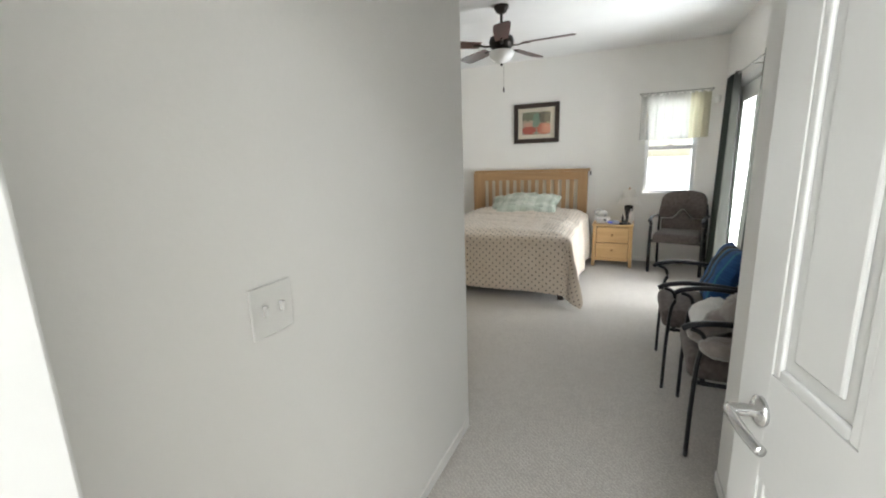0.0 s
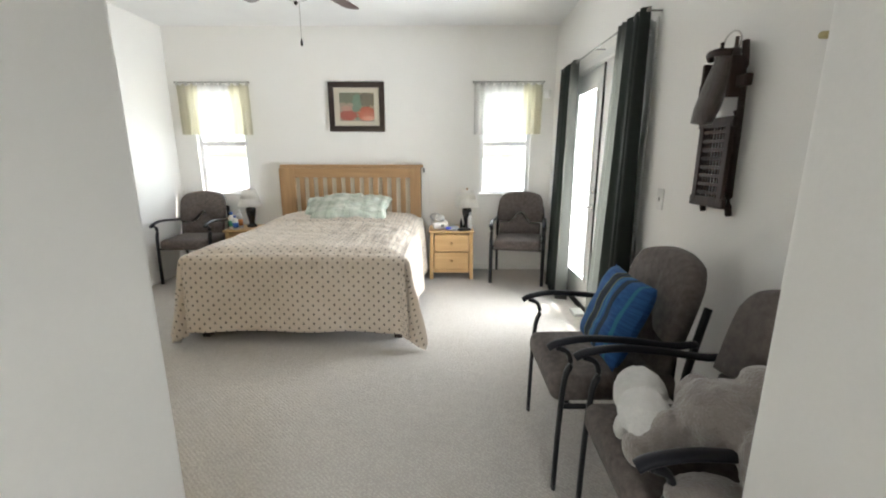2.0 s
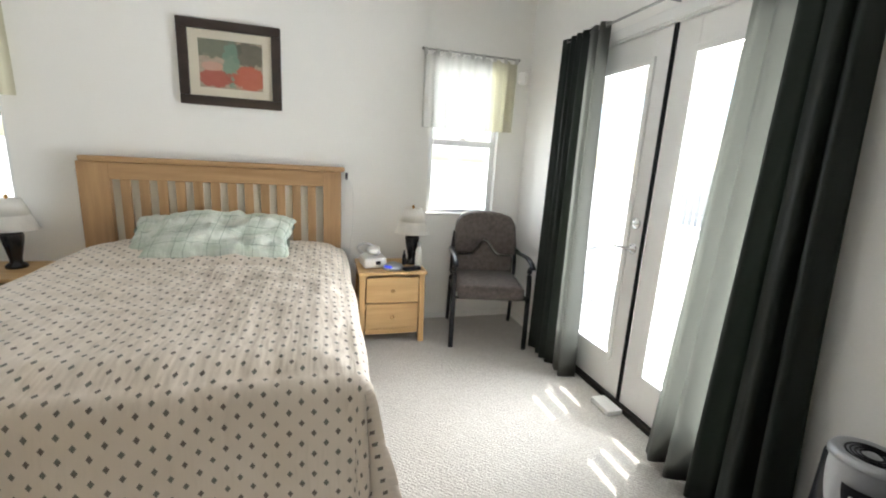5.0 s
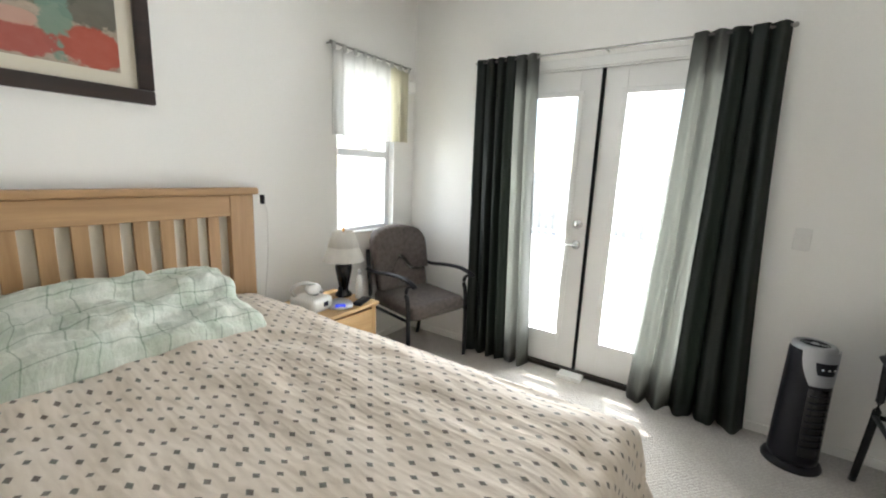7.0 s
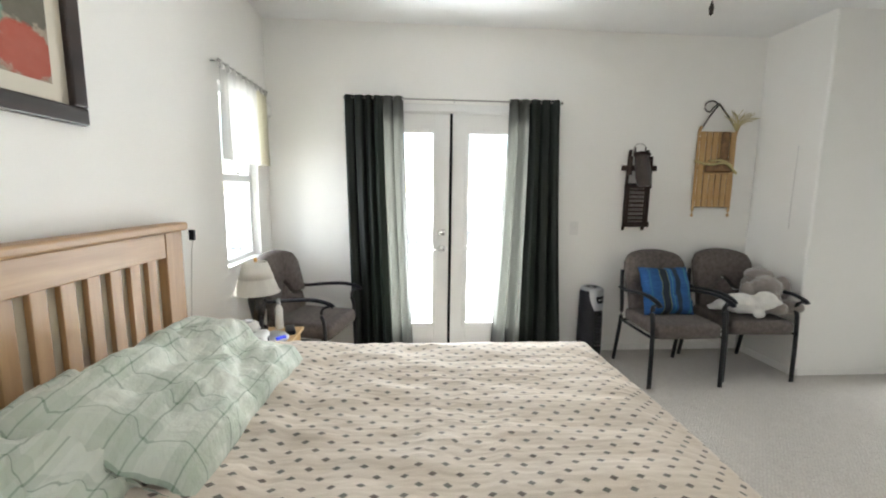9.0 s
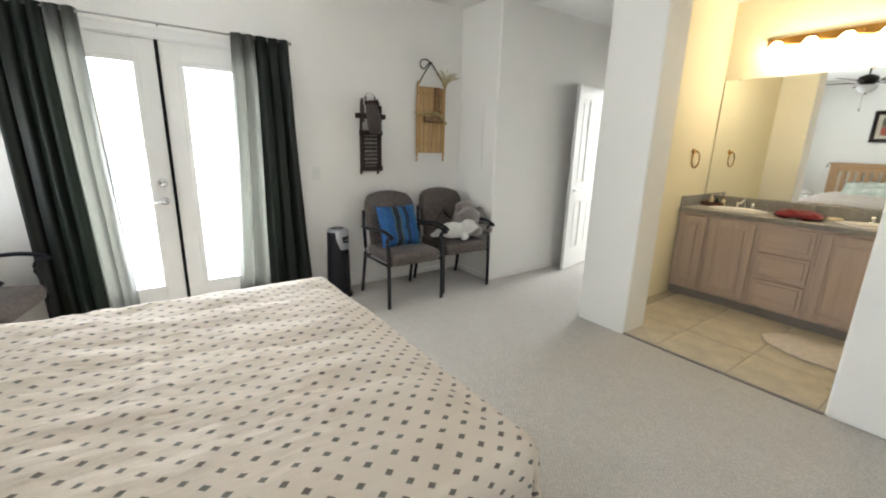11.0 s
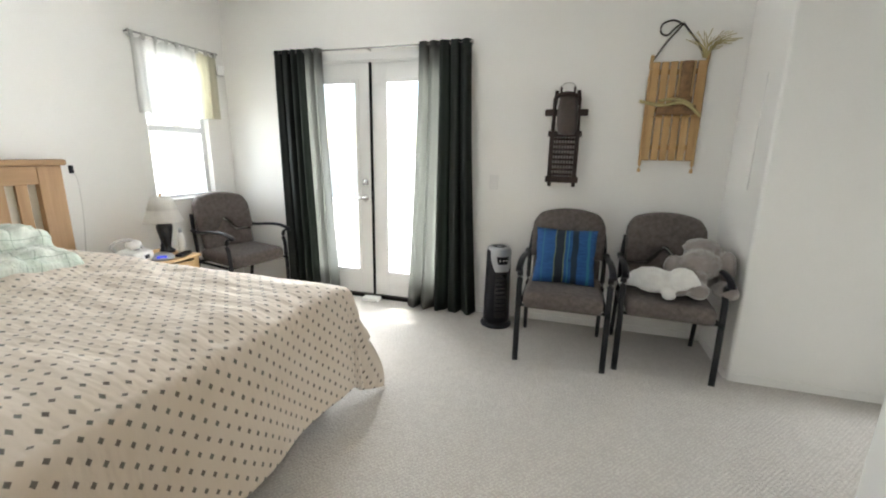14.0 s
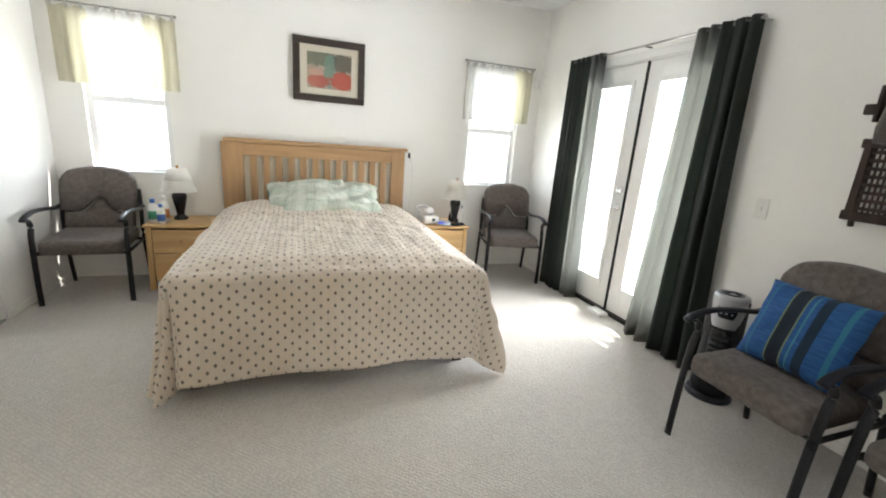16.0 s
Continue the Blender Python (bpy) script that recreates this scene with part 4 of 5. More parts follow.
cp = thing("breathing_machine", -0.27, 5.785, NT, 8, "white bedside breathing machine with a hose", "medical device")
part("body", box(-0.085, -0.10, 0.0, 0.085, 0.09, 0.085, 0.025, seg=4), M["plastic"], cp, "", True)
part("panel", box(0.0, -0.104, 0.03, 0.035, -0.0985, 0.058, 0.002), M["black_plastic"], cp, "small dark screen")
part("dial", lathe([(0.0, 0), (0.02, 0), (0.018, 0.012), (0.0, 0.012)], 16, None, Matrix.Translation((0.02, -0.02, 0.085))), M["grey_plastic"], cp, "", True)
part("hose", tube([(-0.05, 0.06, 0.07), (-0.10, 0.05, 0.13), (-0.06, 0.0, 0.17), (0.0, -0.03, 0.15), (0.04, -0.05, 0.10)], 0.011, 8), M["hose"], cp, "pale flexible hose", True)
part("mask", ball(0.0, -0.02, 0.125, 0.055, 0.04, 0.035), M["plastic"], cp, "", True)
ck = thing("alarm_clock", -0.13, 5.69, NT, -40, "round silver clock with a lit blue display", "clock")
part("body", lathe([(0, 0), (0.075, 0), (0.080, 0.012), (0.062, 0.032), (0.030, 0.046), (0, 0.048)], 28), M["grey_plastic"], ck, "", True)
part("display", box(-0.030, -0.072, 0.014, 0.030, -0.052, 0.034, 0.004), M["clock_glow"], ck, "small blue lit display")


def bottle(x, y, z, r, h, body, cap, label, band_mat=None):
    b = thing("bottle", x, y, z, 0, label, "bottle")
    part("body", lathe([(0, 0), (r * 0.92, 0), (r, h * 0.04), (r, h * 0.62), (r * 0.75, h * 0.74), (r * 0.4, h * 0.8), (r * 0.4, h * 0.84), (0, h * 0.84)], 18), M[body], b, "", True)
    part("cap", lathe([(0, h * 0.835), (r * 0.48, h * 0.835), (r * 0.46, h), (0, h)], 16), M[cap], b, "", True)
    if band_mat:
        part("label_band", lathe([(r * 1.012, h * 0.15), (r * 1.02, h * 0.15), (r * 1.02, h * 0.5), (r * 1.012, h * 0.5)], 18), M[band_mat], b, "", True)
    return b


bottle(0.065, 5.725, NT, 0.025, 0.19, "plastic", "grey_plastic", "slim white lotion bottle on the nightstand")
bottle(-0.03, 5.80, NT, 0.014, 0.11, "black_plastic", "black_plastic", "small dark bottle on the nightstand")
bottle(-2.60, 5.725, NT, 0.036, 0.19, "plastic", "blue_cap", "white bottle with a blue cap", "green_label")
bottle(-2.53, 5.765, NT, 0.033, 0.21, "plastic", "plastic", "white bottle with a coloured label", "orange_label")
bottle(-2.53, 5.665, NT, 0.030, 0.16, "plastic", "blue_cap", "short white bottle with a blue cap", "blue_cap")
bk = thing("eyeglass_case", 0.00, 5.64, NT, 20, "dark soft eyeglass case", "case")
part("shell", box(-0.07, -0.028, 0, 0.07, 0.028, 0.026, 0.012, seg=3), M["black_plastic"], bk, "", True)

# ---------------------------------------------------------------- armchairs
def armchair():
    c = thing("armchair", 0, 0, 0, 0, "taupe upholstered guest armchair with black metal frame", "chair", "guest armchairs")

    # seat front towards -y, back towards +y
    bm = box(-0.245, -0.26, 0.378, 0.245, 0.235, 0.487, 0.038, seg=4)
    for v in bm.verts:
        k = (1 - (v.co.x / 0.245) ** 2) * (1 - (v.co.y / 0.26) ** 2)
        if v.co.z > 0.43:
            v.co.z += 0.012 * max(0, k)
        if v.co.y < -0.2:
            v.co.z -= 0.008
            v.co.y -= 0.02 * (1 - (v.co.x / 0.25) ** 2)
    part("seat", bm, M["taupe"], c, "", True)

    def back(outline, thick, y_off, z_seam):
        b = bmesh.new()
        n = len(outline)
        rings = []
        for k, (inset, dy) in enumerate(((0.022, -thick), (0.006, -thick * 0.86), (0.0, -thick * 0.5), (0.0, -0.006), (0.012, 0.0))):
            cx = sum(p[0] for p in outline) / n
            cz = sum(p[1] for p in outline) / n
            ring = []
            for x, z in outline:
                dd = Vector((x - cx, z - cz))
                l = dd.length
                x2, z2 = cx + dd.x * (1 - inset / l), cz + dd.y * (1 - inset / l)
                ring.append(b.verts.new((x2, 0.225 + y_off + dy + (z2 - 0.5) * 0.24 - 0.02 * (x2 / 0.25) ** 2, z2)))
            rings.append(ring)
        for r0, r1 in zip(rings, rings[1:]):
            for k in range(n):
                b.faces.new((r0[k], r0[(k + 1) % n], r1[(k + 1) % n], r1[k]))
        b.faces.new(rings[0])
        b.faces.new(list(reversed(rings[-1])))
        return b
    W = 0.245
    arch = lambda x: 0.665 + 0.055 * math.cos(min(1, abs(x) / 0.13) * math.pi) * (1 if abs(x) < 0.13 else 1)
    xs = [-W + 2 * W * k / 28 for k in range(29)]
    lower = [(x * 0.93, arch(x) - 0.006) for x in xs] + [(0.93 * W, 0.49), (0.15, 0.475), (0, 0.472), (-0.15, 0.475), (-0.93 * W, 0.49)]
    top = lambda x: 0.955 - 0.055 * (abs(x) / W) ** 2.2 - (0.05 * max(0, (abs(x) - 0.19) / 0.055) ** 2)
    upper = [(x, arch(x) + 0.006) for x in xs] + [(W + 0.004, 0.74), (W + 0.004, 0.80)] + [(x, top(x)) for x in reversed(xs)] + [(-W - 0.004, 0.80), (-W - 0.004, 0.74)]
    bk_ = part("backrest", back(upper, 0.075, 0.0, 0), M["taupe"], c, "", True)
    part("lumbar_pad", back(lower, 0.062, 0.004, 0), M["taupe"], c, "", True)
    part("back_panel", box(-0.20, 0.232, 0.45, 0.20, 0.240, 0.56, 0.003), M["black_metal"], c)
    for s in (-1, 1):
        x = s * 0.272
        part("front_leg", tube([(x, -0.245, 0.0), (x, -0.24, 0.30), (x, -0.228, 0.50), (x, -0.21, 0.56), (x, -0.225, 0.612), (x, -0.27, 0.632)], 0.0185, 10, flat=0.55), M["black_metal"], c, "", True)
        part("armrest", tube([(x, -0.30, 0.628), (x, -0.26, 0.650), (x, -0.15, 0.668), (x, 0.02, 0.658), (x, 0.16, 0.640), (x, 0.262, 0.646)], 0.021, 10, flat=0.62), M["black_plastic"], c, "", True)
        part("back_leg", tube([(x * 0.98, 0.315, 0.0), (x * 0.97, 0.265, 0.25), (x * 0.96, 0.240, 0.45), (x * 0.95, 0.268, 0.64), (x * 0.90, 0.305, 0.78)], 0.015, 10), M["black_metal"], c, "", True)
        part("side_rail", tube([(x * 0.97, -0.235, 0.375), (x * 0.97, 0.245, 0.375)], 0.011, 8, smooth_steps=1), M["black_metal"], c, "", True)
    part("cross_rail", tube([(-0.265, -0.20, 0.372), (0.265, -0.20, 0.372)], 0.011, 8, smooth_steps=1), M["black_metal"], c, "", True)
    part("cross_rail", tube([(-0.262, 0.245, 0.372), (0.262, 0.245, 0.372)], 0.011, 8, smooth_steps=1), M["black_metal"], c, "", True)
    return c


chair = armchair()
chair.matrix_basis = pose(0.50, 2.90, 0, 0, 0, -90)
for m in (pose(0.57, 2.27, 0, 0, 0, -92), pose(0.60, 5.66, 0, 0, 0, -13), pose(-2.985, 5.65, 0, 0, 0, 3)):
    copy_thing(chair, m)

cu = part("throw_pillow", cushion_bm(0.40, 0.38, 0.13, (0.42, 0.40), 20, 0.5, 0.012, 2.0), M["stripe"], None, "", True)
cu.matrix_basis = Matrix.Translation((0.56, 2.91, 0.66)) @ pose(0, 0, 0, 0, 0, -90) @ pose(0, 0, 0, 68, 0, 0) @ pose(0, 0, -0.065)
tagged(cu, "blue striped throw pillow with dark bands on an armchair", "pillow")


def plush(name, lumps, material, m, label):
    bm = None
    for l in lumps:
        bm = ball(*l, bm=bm)
    ob = part(name, bm, material, None, "", True)
    md = ob.modifiers.new("skin", "REMESH")
    md.mode, md.voxel_size, md.use_smooth_shade = "VOXEL", 0.011, True
    sm = ob.modifiers.new("round", "SMOOTH")
    sm.factor, sm.iterations = 0.5, 4
    tuft = bpy.data.textures.new("plush_tufts", "CLOUDS")
    tuft.noise_scale = 0.022
    fur = ob.modifiers.new("fur", "DISPLACE")
    fur.texture, fur.strength, fur.mid_level = tuft, 0.012, 0.5
    ob.matrix_basis = m
    return tagged(ob, label, "stuffed toy")


plush("stuffed_animal", [(0, 0.03, 0.10, 0.085, 0.14, 0.082), (0, -0.13, 0.135, 0.076, 0.082, 0.074), (-0.01, -0.205, 0.12, 0.036, 0.03, 0.030), (0, 0.14, 0.08, 0.05, 0.07, 0.045), (0.03, 0.20, 0.05, 0.035, 0.05, 0.025), (0.06, -0.05, 0.045, 0.03, 0.05, 0.04), (-0.055, -0.08, 0.04, 0.022, 0.045, 0.035)],
      M["plush_white"], pose(0.43, 2.35, 0.487, 0, 0, -22), "white stuffed toy seal lying on an armchair")
plush("stuffed_animal", [(0.07, 0.06, 0.16, 0.13, 0.11, 0.15), (0.04, 0.04, 0.275, 0.10, 0.085, 0.06), (0.0, -0.06, 0.185, 0.11, 0.095, 0.095), (-0.118, -0.03, 0.15, 0.058, 0.045, 0.088), (0.135, -0.06, 0.18, 0.048, 0.06, 0.10), (-0.035, -0.145, 0.12, 0.052, 0.055, 0.055),
                         (-0.045, -0.20, 0.062, 0.058, 0.055, 0.052), (0.105, -0.15, 0.06, 0.06, 0.10, 0.05), (-0.11, -0.12, 0.05, 0.05, 0.075, 0.045)],
      M["plush_grey"], pose(0.57, 2.12, 0.487, -4, 0, -84) @ Matrix.Diagonal((1.12, 1.1, 1.05, 1)), "grey-brown floppy stuffed elephant slumped on an armchair")

# ---------------------------------------------------------------- air purifier
ap = thing("air_purifier", 0.81, 3.40, 0, -60, "black and silver tower air purifier on the carpet", "air purifier")
part("base", lathe([(0, 0), (0.122, 0), (0.124, 0.010), (0.116, 0.026), (0.100, 0.036), (0, 0.036)], 32), M["black_plastic"], ap, "flared black foot", True)
part("body", lathe([(0, 0.034), (0.101, 0.034), (0.103, 0.06), (0.098, 0.30), (0.093, 0.56), (0.093, 0.60), (0.087, 0.615), (0, 0.615)], 36), M["black_plastic"], ap, "glossy black body", True)
hd = part("head", lathe([(0, 0.612), (0.088, 0.612), (0.089, 0.622), (0.080, 0.636), (0.066, 0.640), (0.062, 0.630), (0.018, 0.630), (0.014, 0.638), (0, 0.639)], 36), M["grey_plastic"], ap, "silver rimmed top", True)
for k in range(4):
    r = 0.024 + 0.010 * k
    part("grille_ring", tube([(r * math.cos(a), r * math.sin(a), 0.634) for a in [2 * math.pi * q / 18 for q in range(19)]], 0.0025, 5, None, 1), M["black_plastic"], hd)


def on_front(spread, z_top, z_bot, lift, taper):
    """Curved plate wrapped round the front of the tower, narrower towards its foot."""
    def f(u, v):
        z = z_top + (z_bot - z_top) * v
        a = radians(-90 + spread * (2 * u - 1) * (1 - taper * v * v))
        r = 0.098 - 0.010 * (z - 0.30) / 0.30 * 0.5 + lift * (1 - 0.6 * (2 * u - 1) ** 4) - 0.05 * max(0, z - 0.60)
        return (r * math.cos(a), r * math.sin(a), z)
    return sheet(f, 18, 8)


bib = part("front_panel", on_front(62, 0.622, 0.455, 0.006, 0.45), M["grey_plastic"], ap, "silver tapering front panel", True)
part("display", on_front(30, 0.575, 0.515, 0.012, 0.25), M["black_plastic"], bib, "dark control display", True)
for k in range(3):
    a = radians(-90 + 14 * (k - 1))
    part("button", ball(0.106 * math.cos(a), 0.106 * math.sin(a), 0.545, 0.006, 0.006, 0.006, n=1), M["plastic"], bib)
part("front_grille", on_front(34, 0.44, 0.09, 0.006, 0.15), M["dark_glass"], ap, "glossy dark front grille", True)
for k in range(9):
    part("grille_slat", on_front(28, 0.41 - k * 0.033, 0.402 - k * 0.033, 0.010, 0.0), M["black_plastic"], ap, "", True)

# ---------------------------------------------------------------- wall decorations
def light_sled(y, z0, z1):
    s = thing("wall_sled", XR, y, z0, -90, "varnished wooden slat sled hung on the wall by a rope", "sled")
    h = z1 - z0
    # local x runs along the wall, local -y away from it
    me = mesh_of(box(-0.0235, -0.052, 0.05, 0.0235, -0.040, h - 0.02, 0.004), "slat", M["sled_wood"])
    for k in range(6):
        o = new("slat", me)
        o.parent = s
        o.location = (-0.135 + 0.054 * k, 0, 0)
    for sx in (-0.165, 0.165):
        part("runner", tube([(sx, -0.025, -0.03), (sx, -0.03, 0.02), (sx, -0.03, h * 0.5), (sx, -0.03, h - 0.05), (sx, -0.055, h + 0.02)], 0.011, 8), M["sled_wood"], s, "", True)
    for z in (0.12, h * 0.52, h - 0.10):
        part("crossbar", box(-0.172, -0.039, z, 0.172, -0.02, z + 0.035, 0.004), M["sled_wood"], s)
    part("rope", tube([(-0.16, -0.04, h - 0.01), (-0.09, -0.03, h + 0.10), (-0.01, -0.02, h + 0.20), (0.0, -0.02, h + 0.215), (0.02, -0.02, h + 0.19), (0.09, -0.03, h + 0.10), (0.16, -0.04, h - 0.01)], 0.006, 7), M["rope"], s, "dark rope hanger", True)
    part("rope", tube([(0.0, -0.02, h + 0.205), (-0.06, -0.025, h + 0.235), (-0.125, -0.03, h + 0.215), (-0.13, -0.03, h + 0.165), (-0.09, -0.03, h + 0.145), (-0.055, -0.025, h + 0.18), (-0.02, -0.02, h + 0.21)], 0.006, 7), M["rope"], s, "looped rope end", True)
    sk_ = box(0.015, -0.080, h * 0.58, 0.085, -0.055, h * 0.97, 0.012, seg=3)
    box(-0.11, -0.085, h * 0.49, 0.13, -0.055, h * 0.585, 0.016, bm=sk_, seg=3)
    box(-0.02, -0.083, h * 0.56, 0.10, -0.056, h * 0.66, 0.016, bm=sk_, seg=3)
    part("boot_cutout", sk_, M["burlap"], s, "flat brown skate-shaped ornament", True)
    part("blade", tube([(-0.13, -0.07, h * 0.475), (0.0, -0.07, h * 0.47), (0.13, -0.07, h * 0.485), (0.15, -0.07, h * 0.51)], 0.006, 6), M["sled_wood"], s, "", True)
    part("twig", tube([(-0.22, -0.085, h * 0.62), (-0.08, -0.085, h * 0.58), (0.05, -0.09, h * 0.60), (0.16, -0.085, h * 0.48)], 0.011, 7), M["straw"], s, "pale twig", True)
    part("twig", tube([(-0.10, -0.092, h * 0.62), (0.02, -0.095, h * 0.63), (0.11, -0.09, h * 0.57)], 0.009, 7), M["straw"], s, "", True)
    bm = None
    rr = random.Random(5)
    for k in range(34):
        a = rr.uniform(-0.9, 1.3)
        l = rr.uniform(0.09, 0.2)
        x0, zz = 0.14 + rr.uniform(-0.015, 0.015), h - 0.01
        bm = tube([(x0, -0.06, zz), (x0 + 0.5 * l * math.sin(a * 0.6), -0.06 + rr.uniform(-0.02, 0.02), zz + 0.5 * l), (x0 + l * math.sin(a), -0.06 + rr.uniform(-0.04, 0.03), zz + l * math.cos(a * 0.8))], 0.0022, 4, bm, 3)
    part("dried_grass", bm, M["straw"], s, "wispy dried grass")
    return s


light_sled(2.295, 1.255, 1.965)


def dark_sled(y, z0, z1):
    s = thing("wall_sled", XR, y, z0, -90, "dark brown wooden sled with wicker seat hung on the wall", "sled")
    h = z1 - z0
    for sx in (-0.088, 0.088):
        part("runner", tube([(sx, -0.02, -0.03), (sx, -0.03, 0.05), (sx, -0.035, h * 0.5), (sx * 0.95, -0.04, h * 0.8), (sx * 0.85, -0.045, h * 0.93)], 0.013, 8), M["dark_wood"], s, "", True)
        part("post", box(sx - 0.008, -0.10, h * 0.63, sx + 0.008, -0.05, h * 0.85, 0.003), M["dark_wood"], s)
        part("side_board", box(sx - 0.016, -0.075, 0.02, sx + 0.016, -0.055, h * 0.50, 0.004), M["dark_wood"], s)
        for z in (0.05, 0.2, 0.34):
            part("strut", tube([(sx, -0.03, z), (sx, -0.058, z + 0.05)], 0.006, 6, smooth_steps=1), M["dark_wood"], s, "", True)
    part("end_board", box(-0.118, -0.074, 0.0, 0.118, -0.056, 0.045, 0.006), M["dark_wood"], s)
    part("end_board", box(-0.118, -0.074, h * 0.47, 0.118, -0.056, h * 0.53, 0.006), M["dark_wood"], s)
    part("handle_bar", box(-0.15, -0.075, h * 0.68, 0.15, -0.045, h * 0.68 + 0.045, 0.006), M["dark_wood"], s)
    for k in range(7):
        x = -0.060 + 0.020 * k
        part("wicker_stake", tube([(x, -0.066, 0.03), (x, -0.066, h * 0.49)], 0.0045, 5, smooth_steps=1), M["dark_wood"], s)
    for k in range(8):
        z = 0.052 + k * 0.036
        part("wicker_band", box(-0.072, -0.072, z, 0.072, -0.060, z + 0.016, 0.003), M["dark_wood"], s)
    b = lathe([(0.0, -0.01), (0.060, 0.0), (0.072, 0.06), (0.070, 0.17), (0.060, 0.25), (0.066, 0.262), (0.066, 0.285), (0.0, 0.29)], 20)
    bmesh.ops.transform(b, matrix=Matrix.Translation((0.012, -0.14, h * 0.50)) @ pose(0, 0, 0, -16, 0, 3) @ Matrix.Diagonal((1, 0.45, 1, 1)), verts=b.verts)
    part("mitten", b, M["plush_taupe"], s, "striped grey-brown knitted mitten", True)
    part("cuff", tube([(-0.068, -0.085, h * 0.87), (-0.03, -0.115, h * 0.885), (0.03, -0.115, h * 0.885), (0.068, -0.085, h * 0.87)], 0.014, 8), M["dark_wood"], s, "", True)
    part("wire_loop", tube([(0.055 * math.cos(a), -0.05, h * 0.94 + 0.045 * math.sin(a)) for a in [2 * math.pi * q / 18 for q in range(19)]], 0.0035, 6, None, 1), M["nickel"], s, "thin wire hanging loop", True)
    for x in (-0.045, 0.045):
        part("peg", tube([(x, -0.06, h * 0.86), (x, -0.06, h * 0.96)], 0.007, 6, smooth_steps=1), M["dark_wood"], s, "", True)
    return s


dark_sled(2.985, 1.13, 1.83)
st = thing("hanging_cord", 0.60, 1.903, 1.15, 0, "thin pale cord hanging on the wall", "cord")
part("cord", tube([(0, 0.006, 0), (0.004, 0.006, 0.3), (-0.003, 0.006, 0.65)], 0.003, 5), M["plastic"], st, "", True)

# framed print over the bed
pf = thing("framed_picture", -1.21, YB, 1.62, 0, "abstract red and green print in a dark wooden frame", "picture")
w2, h2 = 0.315, 0.535
for x0, x1, z0, z1 in ((-w2, w2, 0, 0.06), (-w2, w2, h2 - 0.06, h2), (-w2, -w2 + 0.06, 0.0605, h2 - 0.0605), (w2 - 0.06, w2, 0.0605, h2 - 0.0605)):
    part("moulding", box(x0, -0.032, z0, x1, -0.002, z1, 0.006), M["frame_wood"], pf)
part("mat_board", box(-w2 + 0.06, -0.012, 0.06, w2 - 0.06, -0.008, h2 - 0.06), M["mat_board"], pf, "cream mat board")
part("print", sheet(lambda s, t: ((s - 0.5) * 0.39, -0.0135, 0.115 + t * 0.305), 2, 2), M["art"], pf, "painted red, green and tan shapes")

# small wall fittings
def plate(name, label, m, toggles, cat):
    s = thing(name, 0, 0, 0, 0, label, cat)
    s.matrix_basis = m
    w = 0.036 + 0.023 * (toggles - 1) if toggles > 1 else 0.036
    part("plate", box(-w, -0.006, -0.058, w, 0.0, 0.058, 0.003), M["plastic"], s)
    for k in range(toggles):
        x = (k - (toggles - 1) / 2) * 0.046
        part("toggle", box(x - 0.005, -0.016, -0.010, x + 0.005, -0.005, 0.012, 0.002), M["plastic"], s)
    return s


plate("light_switch", "white double toggle light switch on the hall wall", pose(HXL + 0.001, 0.645, 1.08, 0, 0, 90), 2, "switch")
plate("light_switch", "white light switch beside the french door", pose(XR - 0.001, 3.50, 1.11, 0, 0, -90), 1, "switch")
sn = thing("alarm_sensor", 0.93, 6.035, 2.02, -40, "small white alarm sensor in the room corner", "sensor")
part("body", box(-0.03, -0.03, -0.045, 0.03, 0.03, 0.045, 0.012, seg=3), M["plastic"], sn, "", True)

# ---------------------------------------------------------------- ceiling fan
fan = thing("ceiling_fan", FANX, FANY, H, 0, "dark bronze five-blade ceiling fan with frosted light", "ceiling fan")
part("canopy", lathe([(0, 0), (0.065, 0), (0.066, -0.02), (0.045, -0.055), (0.018, -0.07), (0, -0.07)], 24), M["bronze"], fan, "", True)
DROP = 0.085
part("downrod", lathe([(0, -0.06), (0.012, -0.06), (0.012, -0.24), (0, -0.24)], 12), M["bronze"], fan, "", True)
part("motor", lathe([(0, -0.145), (0.05, -0.15), (0.10, -0.175), (0.112, -0.21), (0.105, -0.25), (0.075, -0.275), (0.05, -0.29), (0, -0.29)], 32), M["bronze"], fan, "", True)
part("light_bowl", lathe([(0.0, -0.285), (0.105, -0.29), (0.115, -0.30), (0.105, -0.335), (0.07, -0.375), (0.02, -0.395), (0.0, -0.396)], 32), M["frosted"], fan, "frosted white glass bowl", True)
part("finial", ball(0, 0, -0.402, 0.012, 0.012, 0.014), M["bronze"], fan, "", True)
